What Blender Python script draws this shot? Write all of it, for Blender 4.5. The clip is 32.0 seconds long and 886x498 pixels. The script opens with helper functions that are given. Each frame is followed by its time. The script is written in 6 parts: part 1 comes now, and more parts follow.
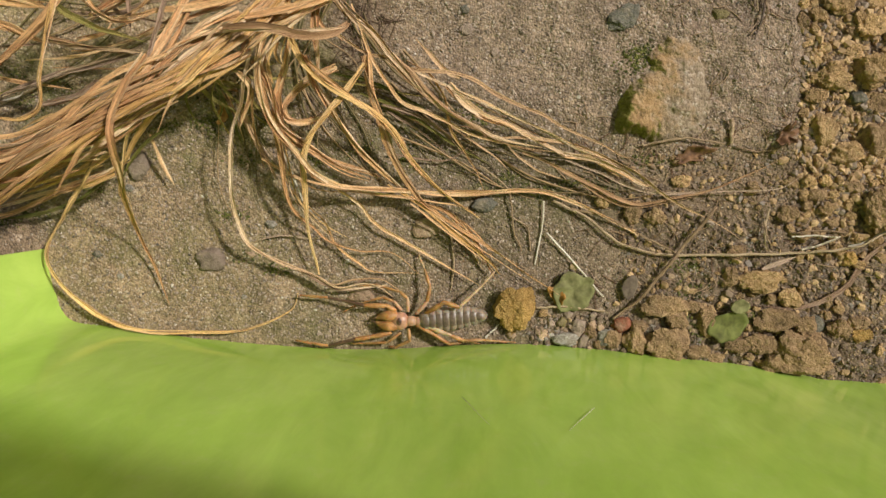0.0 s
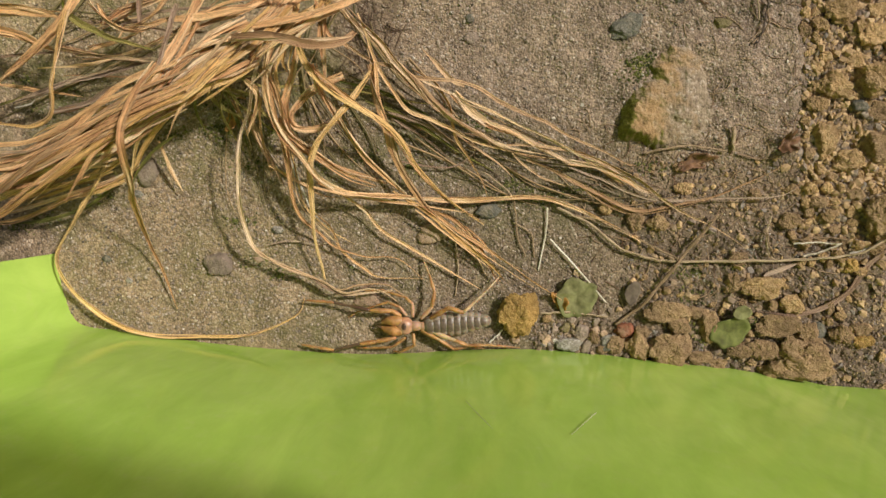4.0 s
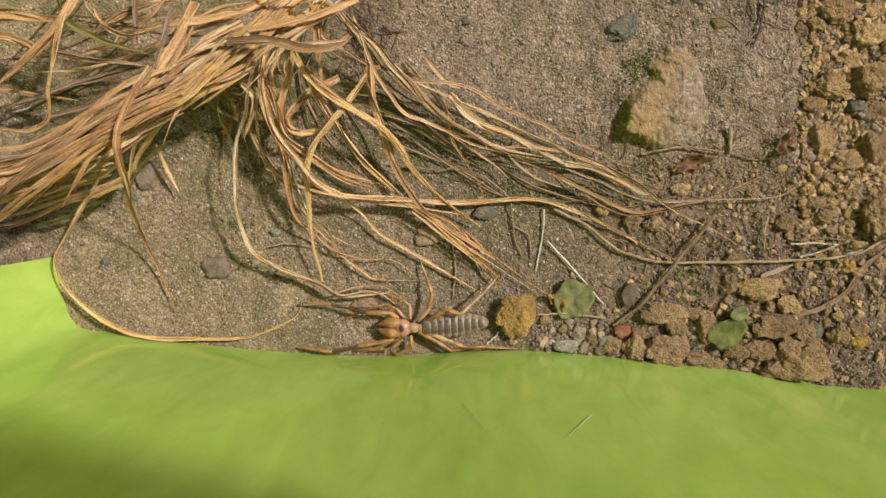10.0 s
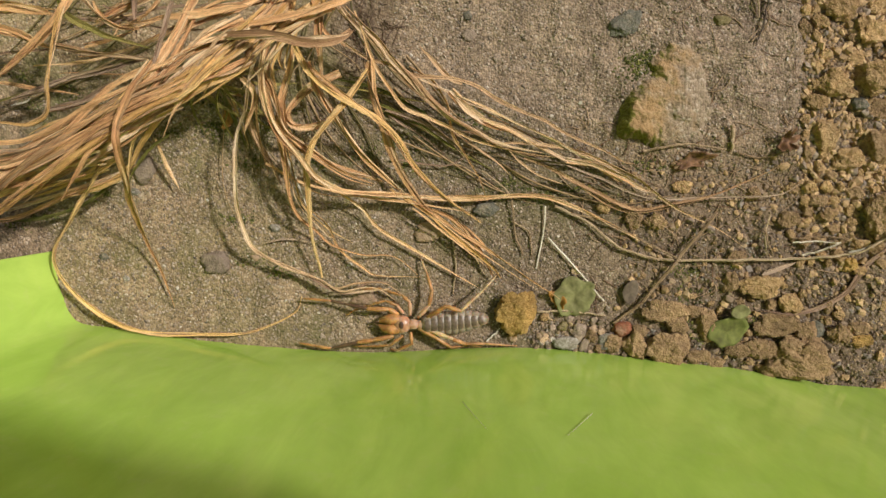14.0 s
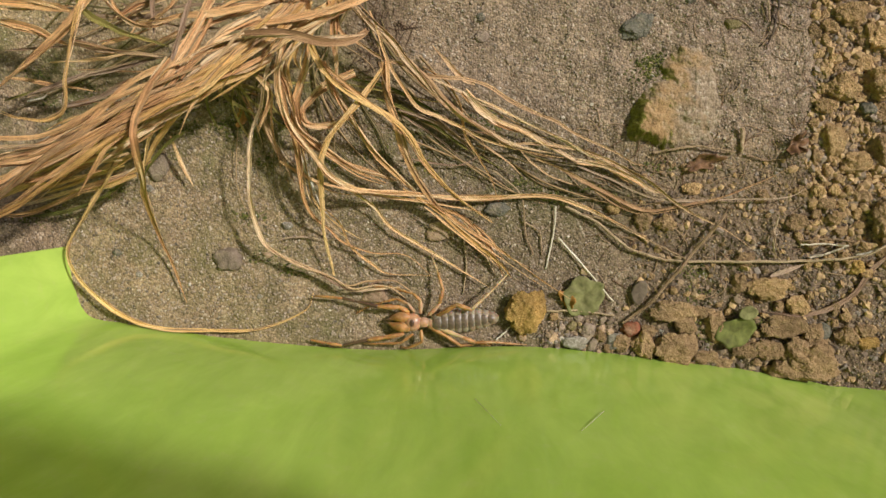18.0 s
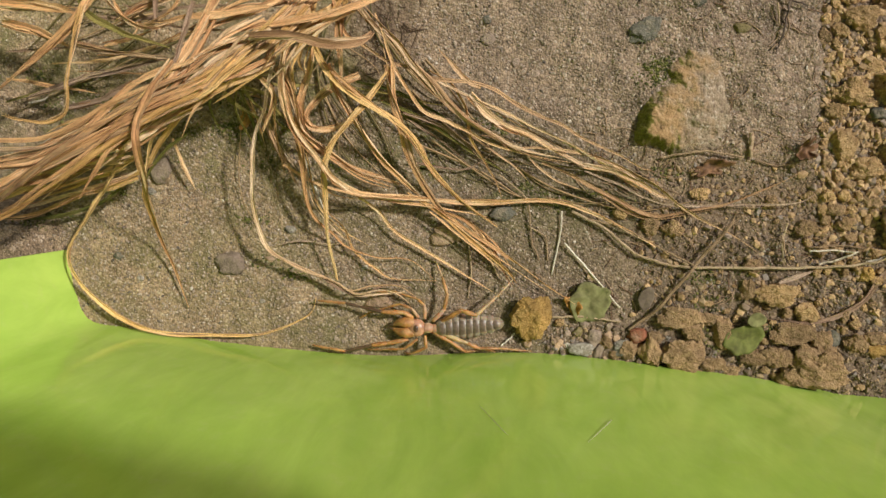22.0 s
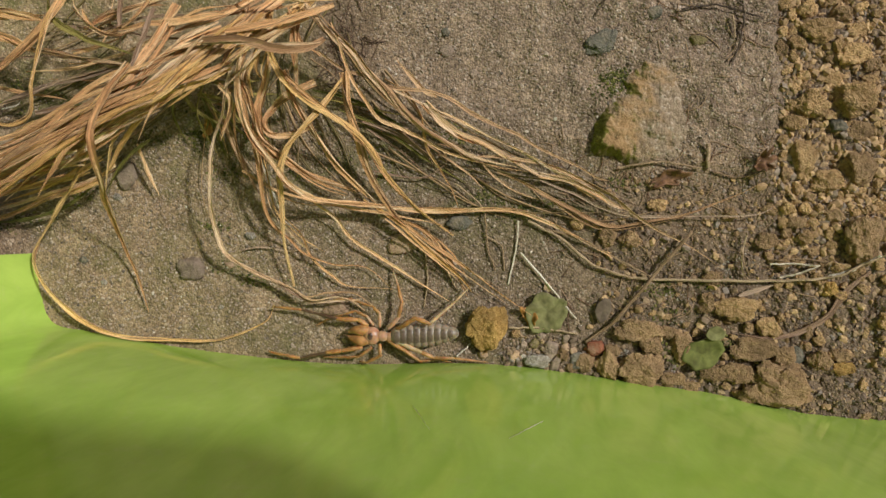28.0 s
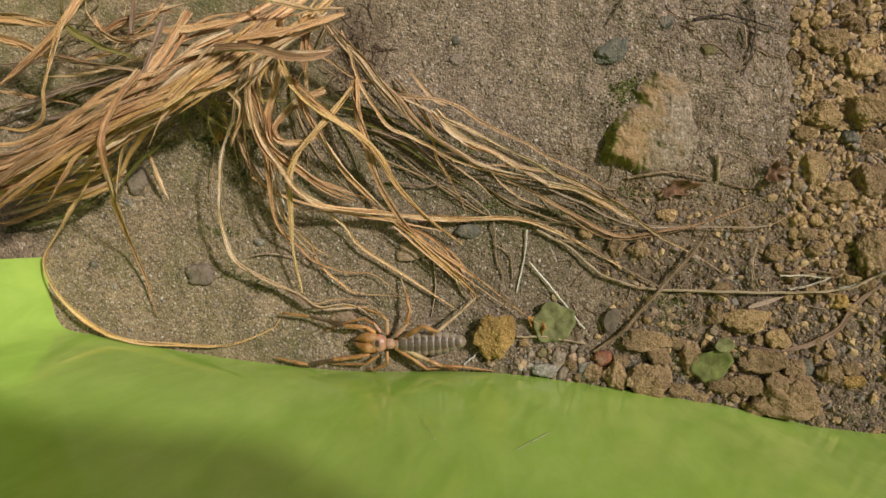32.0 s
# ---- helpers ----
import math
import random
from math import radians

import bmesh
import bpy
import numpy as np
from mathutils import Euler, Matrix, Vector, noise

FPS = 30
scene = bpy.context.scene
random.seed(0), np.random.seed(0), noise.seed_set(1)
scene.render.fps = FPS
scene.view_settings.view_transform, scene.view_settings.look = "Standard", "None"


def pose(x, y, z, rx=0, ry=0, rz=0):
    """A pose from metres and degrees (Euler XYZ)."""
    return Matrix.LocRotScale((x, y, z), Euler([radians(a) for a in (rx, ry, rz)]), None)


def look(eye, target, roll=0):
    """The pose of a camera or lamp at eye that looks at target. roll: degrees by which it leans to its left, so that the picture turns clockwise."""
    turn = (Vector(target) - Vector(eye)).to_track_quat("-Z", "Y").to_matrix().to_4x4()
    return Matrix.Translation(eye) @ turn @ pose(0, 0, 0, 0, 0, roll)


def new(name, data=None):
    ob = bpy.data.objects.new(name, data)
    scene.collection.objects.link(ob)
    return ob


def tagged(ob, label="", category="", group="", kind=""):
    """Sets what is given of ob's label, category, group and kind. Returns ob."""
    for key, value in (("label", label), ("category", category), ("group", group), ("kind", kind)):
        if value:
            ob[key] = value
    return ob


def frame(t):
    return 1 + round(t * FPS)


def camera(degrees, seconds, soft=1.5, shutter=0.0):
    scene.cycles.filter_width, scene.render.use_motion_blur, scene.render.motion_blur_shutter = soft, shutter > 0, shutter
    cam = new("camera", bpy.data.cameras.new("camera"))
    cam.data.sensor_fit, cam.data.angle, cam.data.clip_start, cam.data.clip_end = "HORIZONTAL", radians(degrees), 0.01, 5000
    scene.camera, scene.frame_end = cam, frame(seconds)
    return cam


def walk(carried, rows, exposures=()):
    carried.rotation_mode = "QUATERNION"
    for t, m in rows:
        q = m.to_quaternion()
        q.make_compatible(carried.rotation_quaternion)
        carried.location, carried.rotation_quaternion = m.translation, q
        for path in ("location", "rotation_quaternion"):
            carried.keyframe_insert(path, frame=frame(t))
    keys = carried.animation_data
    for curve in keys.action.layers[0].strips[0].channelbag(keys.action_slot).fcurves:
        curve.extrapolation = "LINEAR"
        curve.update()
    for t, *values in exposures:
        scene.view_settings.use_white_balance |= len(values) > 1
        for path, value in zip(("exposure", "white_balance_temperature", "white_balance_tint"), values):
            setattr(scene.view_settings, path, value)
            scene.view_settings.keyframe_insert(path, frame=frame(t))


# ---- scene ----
cam = camera(62.0, 32.0)
PATH = [
    (0.0, pose(-0.00208, -0.00189, 0.26366, -5.047, 2.235, 0.168)),
    (0.5, pose(-0.00267, -0.00210, 0.26342, -5.408, 2.206, 0.193)),
    (1.0, pose(-0.00237, -0.00247, 0.26498, -5.344, 2.327, 0.302)),
    (1.5, pose(-0.00107, -0.00178, 0.26475, -5.264, 2.483, 0.267)),
    (2.0, pose(-0.00168, -0.00208, 0.26587, -5.100, 2.568, 0.394)),
    (2.5, pose(-0.00182, -0.00154, 0.26585, -4.958, 2.649, 0.383)),
    (3.0, pose(-0.00131, -0.00119, 0.26603, -4.952, 2.702, 0.279)),
    (3.5, pose(-0.00201, -0.00150, 0.26666, -4.811, 2.652, 0.299)),
    (5.5, pose(-0.00001, 0.00009, 0.26617, -4.507, 2.620, -0.036)),
    (6.0, pose(0.00022, 0.00029, 0.26636, -4.587, 2.605, -0.106)),
    (6.5, pose(-0.00025, 0.00061, 0.26610, -4.592, 2.497, -0.100)),
    (7.0, pose(0.00011, 0.00051, 0.26705, -4.535, 2.539, -0.028)),
    (7.5, pose(-0.00029, 0.00033, 0.26615, -4.482, 2.613, -0.004)),
    (8.0, pose(0.00081, 0.00025, 0.26613, -4.583, 2.755, -0.028)),
    (8.5, pose(0.00022, 0.00040, 0.26541, -4.664, 2.757, -0.032)),
    (9.0, pose(-0.00000, 0.00000, 0.26628, -4.722, 2.771, -0.000)),
    (9.5, pose(0.00010, -0.00045, 0.26721, -4.745, 2.799, 0.023)),
    (10.0, pose(0.00026, 0.00048, 0.26672, -4.897, 2.832, 0.022)),
    (10.5, pose(0.00057, -0.00005, 0.26733, -4.845, 2.807, 0.022)),
    (11.0, pose(0.00059, 0.00037, 0.26686, -4.956, 2.840, -0.012)),
    (11.5, pose(-0.00007, 0.00029, 0.26747, -4.919, 2.783, 0.056)),
    (12.0, pose(-0.00012, 0.00036, 0.26767, -4.831, 2.758, 0.226)),
    (12.5, pose(0.00115, 0.00070, 0.26759, -4.894, 2.792, 0.104)),
    (13.0, pose(0.00070, 0.00124, 0.26577, -5.021, 2.778, 0.197)),
    (13.5, pose(0.00106, 0.00067, 0.26632, -5.098, 2.820, 0.191)),
    (14.0, pose(-0.00023, 0.00099, 0.26558, -5.294, 2.796, 0.322)),
    (14.5, pose(0.00000, 0.00075, 0.26653, -5.395, 2.751, 0.367)),
    (16.5, pose(-0.00349, -0.00011, 0.26777, -5.219, 2.670, 0.756)),
    (17.0, pose(-0.00457, -0.00057, 0.26855, -5.059, 2.694, 0.885)),
    (17.5, pose(-0.00431, 0.00082, 0.26775, -5.190, 2.734, 0.878)),
    (18.0, pose(-0.00446, -0.00018, 0.26819, -5.063, 2.763, 0.886)),
    (18.5, pose(-0.00444, 0.00067, 0.26763, -5.106, 2.768, 0.948)),
    (19.0, pose(-0.00392, 0.00047, 0.26845, -4.973, 2.823, 1.030)),
    (19.5, pose(-0.00527, 0.00065, 0.26882, -4.915, 2.916, 1.117)),
    (20.0, pose(-0.00594, 0.00097, 0.26841, -4.924, 2.789, 1.114)),
    (20.5, pose(-0.00569, 0.00067, 0.26766, -4.852, 2.883, 1.143)),
    (21.0, pose(-0.00741, 0.00034, 0.26729, -4.720, 2.788, 1.309)),
    (21.5, pose(-0.00631, 0.00080, 0.26651, -4.923, 2.810, 1.169)),
    (22.0, pose(-0.00586, 0.00056, 0.26521, -4.898, 2.879, 1.122)),
    (22.5, pose(-0.00559, 0.00075, 0.26524, -5.078, 2.829, 0.980)),
    (23.0, pose(-0.00466, 0.00105, 0.26385, -5.228, 2.918, 0.848)),
    (23.5, pose(-0.00473, -0.00009, 0.26373, -5.060, 3.271, 1.539)),
    (24.0, pose(-0.00772, 0.00027, 0.26511, -4.723, 3.377, 2.001)),
    (24.1, pose(0.02107, -0.00924, 0.26362, -2.456, 6.516, 1.115)),
    (24.5, pose(0.02092, -0.01144, 0.26334, -1.716, 6.062, 0.909)),
    (25.0, pose(0.02100, -0.01147, 0.26334, -1.510, 5.792, 0.990)),
    (25.5, pose(0.02101, -0.01077, 0.26304, -1.615, 5.556, 1.136)),
    (27.5, pose(0.02088, -0.01251, 0.26361, -1.651, 5.282, 1.845)),
    (28.0, pose(0.02049, -0.01237, 0.26422, -1.224, 5.175, 1.946)),
    (28.5, pose(0.02010, -0.01068, 0.26424, -0.988, 5.184, 2.069)),
    (29.0, pose(0.02061, -0.01040, 0.26380, -0.952, 5.252, 1.961)),
    (29.5, pose(0.02039, -0.01048, 0.26388, -0.903, 5.226, 1.817)),
    (30.0, pose(0.01993, -0.01059, 0.26428, -0.778, 5.263, 2.053)),
    (30.5, pose(0.02041, -0.00905, 0.26383, -0.993, 5.379, 2.021)),
    (31.0, pose(0.01964, -0.00902, 0.26365, -1.130, 5.514, 2.449)),
    (31.5, pose(0.02058, -0.01035, 0.26393, -0.977, 5.682, 2.336)),
    (32.0, pose(0.02064, -0.01069, 0.26400, -0.909, 5.878, 2.488)),
]
EXPOSURES = [(0.0, -0.43, 6500, 10), (24.0, -0.43, 6500, 10), (24.1, -0.68, 6330, 9), (32.0, -0.68, 6330, 9)]
walk(cam, PATH, EXPOSURES)

# ---- light ----
SUN_AZ, SUN_EL = 28.0, 45.0            # degrees: from +x towards +y, and above the ground
world = bpy.data.worlds.new("sky")
scene.world = world
world.use_nodes = True
wn = world.node_tree.nodes
wl = world.node_tree.links
sky = wn.new("ShaderNodeTexSky")
sky.sky_type = 'NISHITA'
sky.sun_disc = False
sky.dust_density = 6.0
sky.ozone_density = 0.4
sky.sun_elevation = radians(SUN_EL)
sky.sun_rotation = radians(90 - SUN_AZ)
wl.new(sky.outputs[0], wn["Background"].inputs[0])
wn["Background"].inputs[1].default_value = 0.058
sun_data = bpy.data.lights.new("sun", 'SUN')
sun_data.energy = 5.0
sun_data.angle = radians(4.0)
sun_data.color = (1.0, 0.955, 0.925)
sun = new("sun", sun_data)
sd = Vector((math.cos(radians(SUN_AZ)) * math.cos(radians(SUN_EL)),
             math.sin(radians(SUN_AZ)) * math.cos(radians(SUN_EL)), math.sin(radians(SUN_EL))))
sun.matrix_world = look(sd * 5, (0, 0, 0))

# ---- materials ----
MM = 0.001


def material(name, rough=0.8, spec=0.3):
    m = bpy.data.materials.new(name)
    m.use_nodes = True
    b = m.node_tree.nodes["Principled BSDF"]
    b.inputs["Roughness"].default_value = rough
    b.inputs["Specular IOR Level"].default_value = spec
    return m, m.node_tree.nodes, m.node_tree.links, b


def ramp(nodes, stops):
    r = nodes.new("ShaderNodeValToRGB")
    e = r.color_ramp.elements
    while len(e) < len(stops):
        e.new(0.5)
    for k, (p, c) in zip(e, stops):
        k.position, k.color = p, (*c, 1)
    return r


def noise_tex(nodes, links, scale, detail=4, rough=0.6, vec=None, dist=0.0):
    n = nodes.new("ShaderNodeTexNoise")
    n.inputs["Scale"].default_value = scale
    n.inputs["Detail"].default_value = detail
    n.inputs["Roughness"].default_value = rough
    n.inputs["Distortion"].default_value = dist
    if vec is not None:
        links.new(vec, n.inputs["Vector"])
    return n


def mix(nodes, links, fac, a, b, mode='MIX'):
    n = nodes.new("ShaderNodeMix")
    n.data_type, n.blend_type = 'RGBA', mode
    for i, v in ((0, fac), (6, a), (7, b)):
        if isinstance(v, (int, float)):
            n.inputs[i].default_value = v
        elif isinstance(v, tuple):
            n.inputs[i].default_value = (*v, 1)
        else:
            links.new(v, n.inputs[i])
    return n.outputs[2]


def maths(nodes, links, op, a, b=0.0, clamp=False):
    n = nodes.new("ShaderNodeMath")
    n.operation, n.use_clamp = op, clamp
    for i, v in ((0, a), (1, b)):
        if isinstance(v, (int, float)):
            n.inputs[i].default_value = v
        else:
            links.new(v, n.inputs[i])
    return n.outputs[0]


def bump(nodes, links, bsdf, height, strength=0.5, dist=0.0004):
    n = nodes.new("ShaderNodeBump")
    n.inputs["Strength"].default_value = strength
    n.inputs["Distance"].default_value = dist
    links.new(height, n.inputs["Height"])
    links.new(n.outputs[0], bsdf.inputs["Normal"])


XA, YA = -0.0463, 0.024      # the strip under the long bundle, darkened as its shade
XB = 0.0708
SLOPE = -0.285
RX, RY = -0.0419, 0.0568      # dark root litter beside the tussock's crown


def sand_material():
    m, n, l, b = material("sand", 0.9, 0.25)
    pos = n.new("ShaderNodeNewGeometry").outputs["Position"]
    grain = n.new("ShaderNodeTexVoronoi")
    grain.inputs["Scale"].default_value = 1200
    l.new(pos, grain.inputs["Vector"])
    gcol = ramp(n, [(0.0, (0.185, 0.137, 0.09)), (0.2, (0.285, 0.213, 0.138)), (0.6, (0.372, 0.28, 0.182)),
                    (0.9, (0.425, 0.327, 0.218)), (1.0, (0.56, 0.47, 0.36))])
    sep = n.new("ShaderNodeSeparateColor")
    l.new(grain.outputs["Color"], sep.inputs[0])
    l.new(sep.outputs[0], gcol.inputs[0])
    big = noise_tex(n, l, 60, 5, 0.65, pos)
    tone = ramp(n, [(0.3, (0.62, 0.60, 0.58)), (0.7, (1.16, 1.13, 1.08))])
    l.new(big.outputs[0], tone.inputs[0])
    c = mix(n, l, 1.0, gcol.outputs[0], tone.outputs[0], 'MULTIPLY')
    fine = noise_tex(n, l, 1000, 3, 0.7, pos)
    ft = ramp(n, [(0.36, (0.66, 0.65, 0.64)), (0.64, (1.18, 1.17, 1.16))])
    l.new(fine.outputs[0], ft.inputs[0])
    c = mix(n, l, 1.0, c, ft.outputs[0], 'MULTIPLY')
    # brown crumbly soil towards +x, grey crust patch beyond the grass
    xyz = n.new("ShaderNodeSeparateXYZ")
    l.new(pos, xyz.inputs[0])
    wob = noise_tex(n, l, 90, 4, 0.6, pos)
    w = maths(n, l, 'MULTIPLY', maths(n, l, 'SUBTRACT', wob.outputs[0], 0.5), 0.03)
    x = maths(n, l, 'ADD', xyz.outputs[0], w)
    y = maths(n, l, 'ADD', xyz.outputs[1], w)
    far = n.new("ShaderNodeVectorMath")
    far.operation = 'LENGTH'
    l.new(pos, far.inputs[0])
    near = maths(n, l, 'MULTIPLY', maths(n, l, 'SUBTRACT', 0.42, maths(n, l, 'ADD', far.outputs["Value"], w)), 6, True)
    pale = maths(n, l, 'MULTIPLY', maths(n, l, 'SUBTRACT', -0.050, x), 30, True)
    c = mix(n, l, maths(n, l, 'MULTIPLY', pale, near), c, mix(n, l, 1.0, c, (1.14, 1.12, 1.08), 'MULTIPLY'))
    east = maths(n, l, 'MULTIPLY', maths(n, l, 'SUBTRACT', maths(n, l, 'ADD', x, maths(n, l, 'MULTIPLY', y, 0.05)), 0.112), 300, True)
    low = maths(n, l, 'MULTIPLY', maths(n, l, 'SUBTRACT', maths(n, l, 'MULTIPLY', x, 0.42), maths(n, l, 'ADD', y, 0.022)), 120, True)
    low2 = maths(n, l, 'MULTIPLY', maths(n, l, 'SUBTRACT', x, 0.052), 60, True)
    soil = maths(n, l, 'MAXIMUM', east, maths(n, l, 'MULTIPLY', low, low2))
    scol = ramp(n, [(0.25, (0.13, 0.088, 0.054)), (0.5, (0.235, 0.168, 0.102)), (0.75, (0.33, 0.245, 0.155))])
    sn = noise_tex(n, l, 500, 5, 0.7, pos)
    l.new(sn.outputs[0], scol.inputs[0])
    c = mix(n, l, maths(n, l, 'MULTIPLY', soil, near), c, scol.outputs[0])
    crust = maths(n, l, 'MULTIPLY', maths(n, l, 'SUBTRACT', x, 0.045), 40, True)
    up = maths(n, l, 'MULTIPLY', maths(n, l, 'SUBTRACT', y, 0.016), 120, True)
    wide = maths(n, l, 'MULTIPLY', maths(n, l, 'ADD', x, 0.030), 40, True)
    c = mix(n, l, maths(n, l, 'MULTIPLY', maths(n, l, 'MULTIPLY', wide, up), near), c, mix(n, l, 1.0, c, (1.0, 1.01, 1.08), 'MULTIPLY'))
    dark = noise_tex(n, l, 160, 6, 0.7, pos)
    dfac = maths(n, l, 'MULTIPLY', maths(n, l, 'SUBTRACT', dark.outputs[0], 0.52), 6, True)
    dfac = maths(n, l, 'MULTIPLY', dfac, maths(n, l, 'MULTIPLY', crust, maths(n, l, 'SUBTRACT', up, east, True)))
    c = mix(n, l, maths(n, l, 'MULTIPLY', maths(n, l, 'MULTIPLY', dfac, near), 0.75), c, (0.13, 0.085, 0.062))
    damp = maths(n, l, 'MULTIPLY', maths(n, l, 'ADD', x, 0.035), 22, True)
    damp = maths(n, l, 'MULTIPLY', damp, maths(n, l, 'MULTIPLY', maths(n, l, 'SUBTRACT', maths(n, l, 'SUBTRACT', 0.020, maths(n, l, 'MULTIPLY', x, 0.25)), y), 60, True))
    c = mix(n, l, maths(n, l, 'MULTIPLY', damp, near), c, mix(n, l, 1.0, c, (0.70, 0.70, 0.72), 'MULTIPLY'))
    # thin algae film on the damp sand under the grass
    west = maths(n, l, 'MULTIPLY', maths(n, l, 'SUBTRACT', 0.045, x), 25, True)
    alg = noise_tex(n, l, 45, 6, 0.7, pos)
    af = maths(n, l, 'MULTIPLY', maths(n, l, 'SUBTRACT', alg.outputs[0], 0.43), 4.5, True)
    thick = maths(n, l, 'ADD', maths(n, l, 'MULTIPLY', maths(n, l, 'MULTIPLY', maths(n, l, 'ADD', y, 0.006), 50, True), 0.3), 0.55)
    af = maths(n, l, 'MULTIPLY', maths(n, l, 'MULTIPLY', af, west), thick)
    below = maths(n, l, 'MULTIPLY', maths(n, l, 'SUBTRACT', maths(n, l, 'SUBTRACT', 0.034, maths(n, l, 'MULTIPLY', x, 0.3)), y), 60, True)
    af = maths(n, l, 'MULTIPLY', af, maths(n, l, 'MAXIMUM', below, maths(n, l, 'MULTIPLY', maths(n, l, 'SUBTRACT', -0.04, x), 60, True)))
    c = mix(n, l, maths(n, l, 'MULTIPLY', af, near), c, (0.125, 0.128, 0.042))
    # green growth under the long bundle, below the fallen grass; its shade painted dark
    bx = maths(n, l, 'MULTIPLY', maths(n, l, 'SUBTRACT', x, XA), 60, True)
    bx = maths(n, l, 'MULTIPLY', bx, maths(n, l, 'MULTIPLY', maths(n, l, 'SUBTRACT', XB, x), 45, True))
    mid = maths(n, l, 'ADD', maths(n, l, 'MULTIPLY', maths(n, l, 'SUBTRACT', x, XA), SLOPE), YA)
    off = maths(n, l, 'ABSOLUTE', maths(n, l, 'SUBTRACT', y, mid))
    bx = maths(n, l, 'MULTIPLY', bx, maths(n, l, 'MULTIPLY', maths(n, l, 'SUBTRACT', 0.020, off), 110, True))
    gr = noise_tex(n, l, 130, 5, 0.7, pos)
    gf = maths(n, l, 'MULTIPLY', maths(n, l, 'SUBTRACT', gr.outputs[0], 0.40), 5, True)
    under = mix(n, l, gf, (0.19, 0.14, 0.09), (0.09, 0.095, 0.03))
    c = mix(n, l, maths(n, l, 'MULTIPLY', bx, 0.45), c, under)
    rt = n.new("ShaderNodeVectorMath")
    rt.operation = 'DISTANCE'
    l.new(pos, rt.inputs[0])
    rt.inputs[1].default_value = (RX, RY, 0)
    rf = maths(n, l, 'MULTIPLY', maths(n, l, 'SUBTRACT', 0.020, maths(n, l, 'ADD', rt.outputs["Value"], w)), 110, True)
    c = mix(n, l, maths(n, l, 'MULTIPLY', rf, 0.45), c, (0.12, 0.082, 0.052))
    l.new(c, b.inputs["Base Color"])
    h = maths(n, l, 'ADD', maths(n, l, 'MULTIPLY', grain.outputs["Distance"], -0.6), noise_tex(n, l, 420, 4, 0.6, pos).outputs[0])
    bump(n, l, b, h, 1.0, 0.0008)
    return m


def grain_material(name, stops, scale=900):
    """Loose grains and crumbs: colour from each island's own random number."""
    m, n, l, b = material(name, 0.75, 0.35)
    g = n.new("ShaderNodeNewGeometry")
    r = ramp(n, stops)
    l.new(g.outputs["Random Per Island"], r.inputs[0])
    f = noise_tex(n, l, scale, 3, 0.6, g.outputs["Position"])
    t = ramp(n, [(0.3, (0.7, 0.7, 0.7)), (0.7, (1.2, 1.2, 1.2))])
    l.new(f.outputs[0], t.inputs[0])
    l.new(mix(n, l, 1.0, r.outputs[0], t.outputs[0], 'MULTIPLY'), b.inputs["Base Color"])
    bump(n, l, b, f.outputs[0], 0.6, 0.0003)
    return m


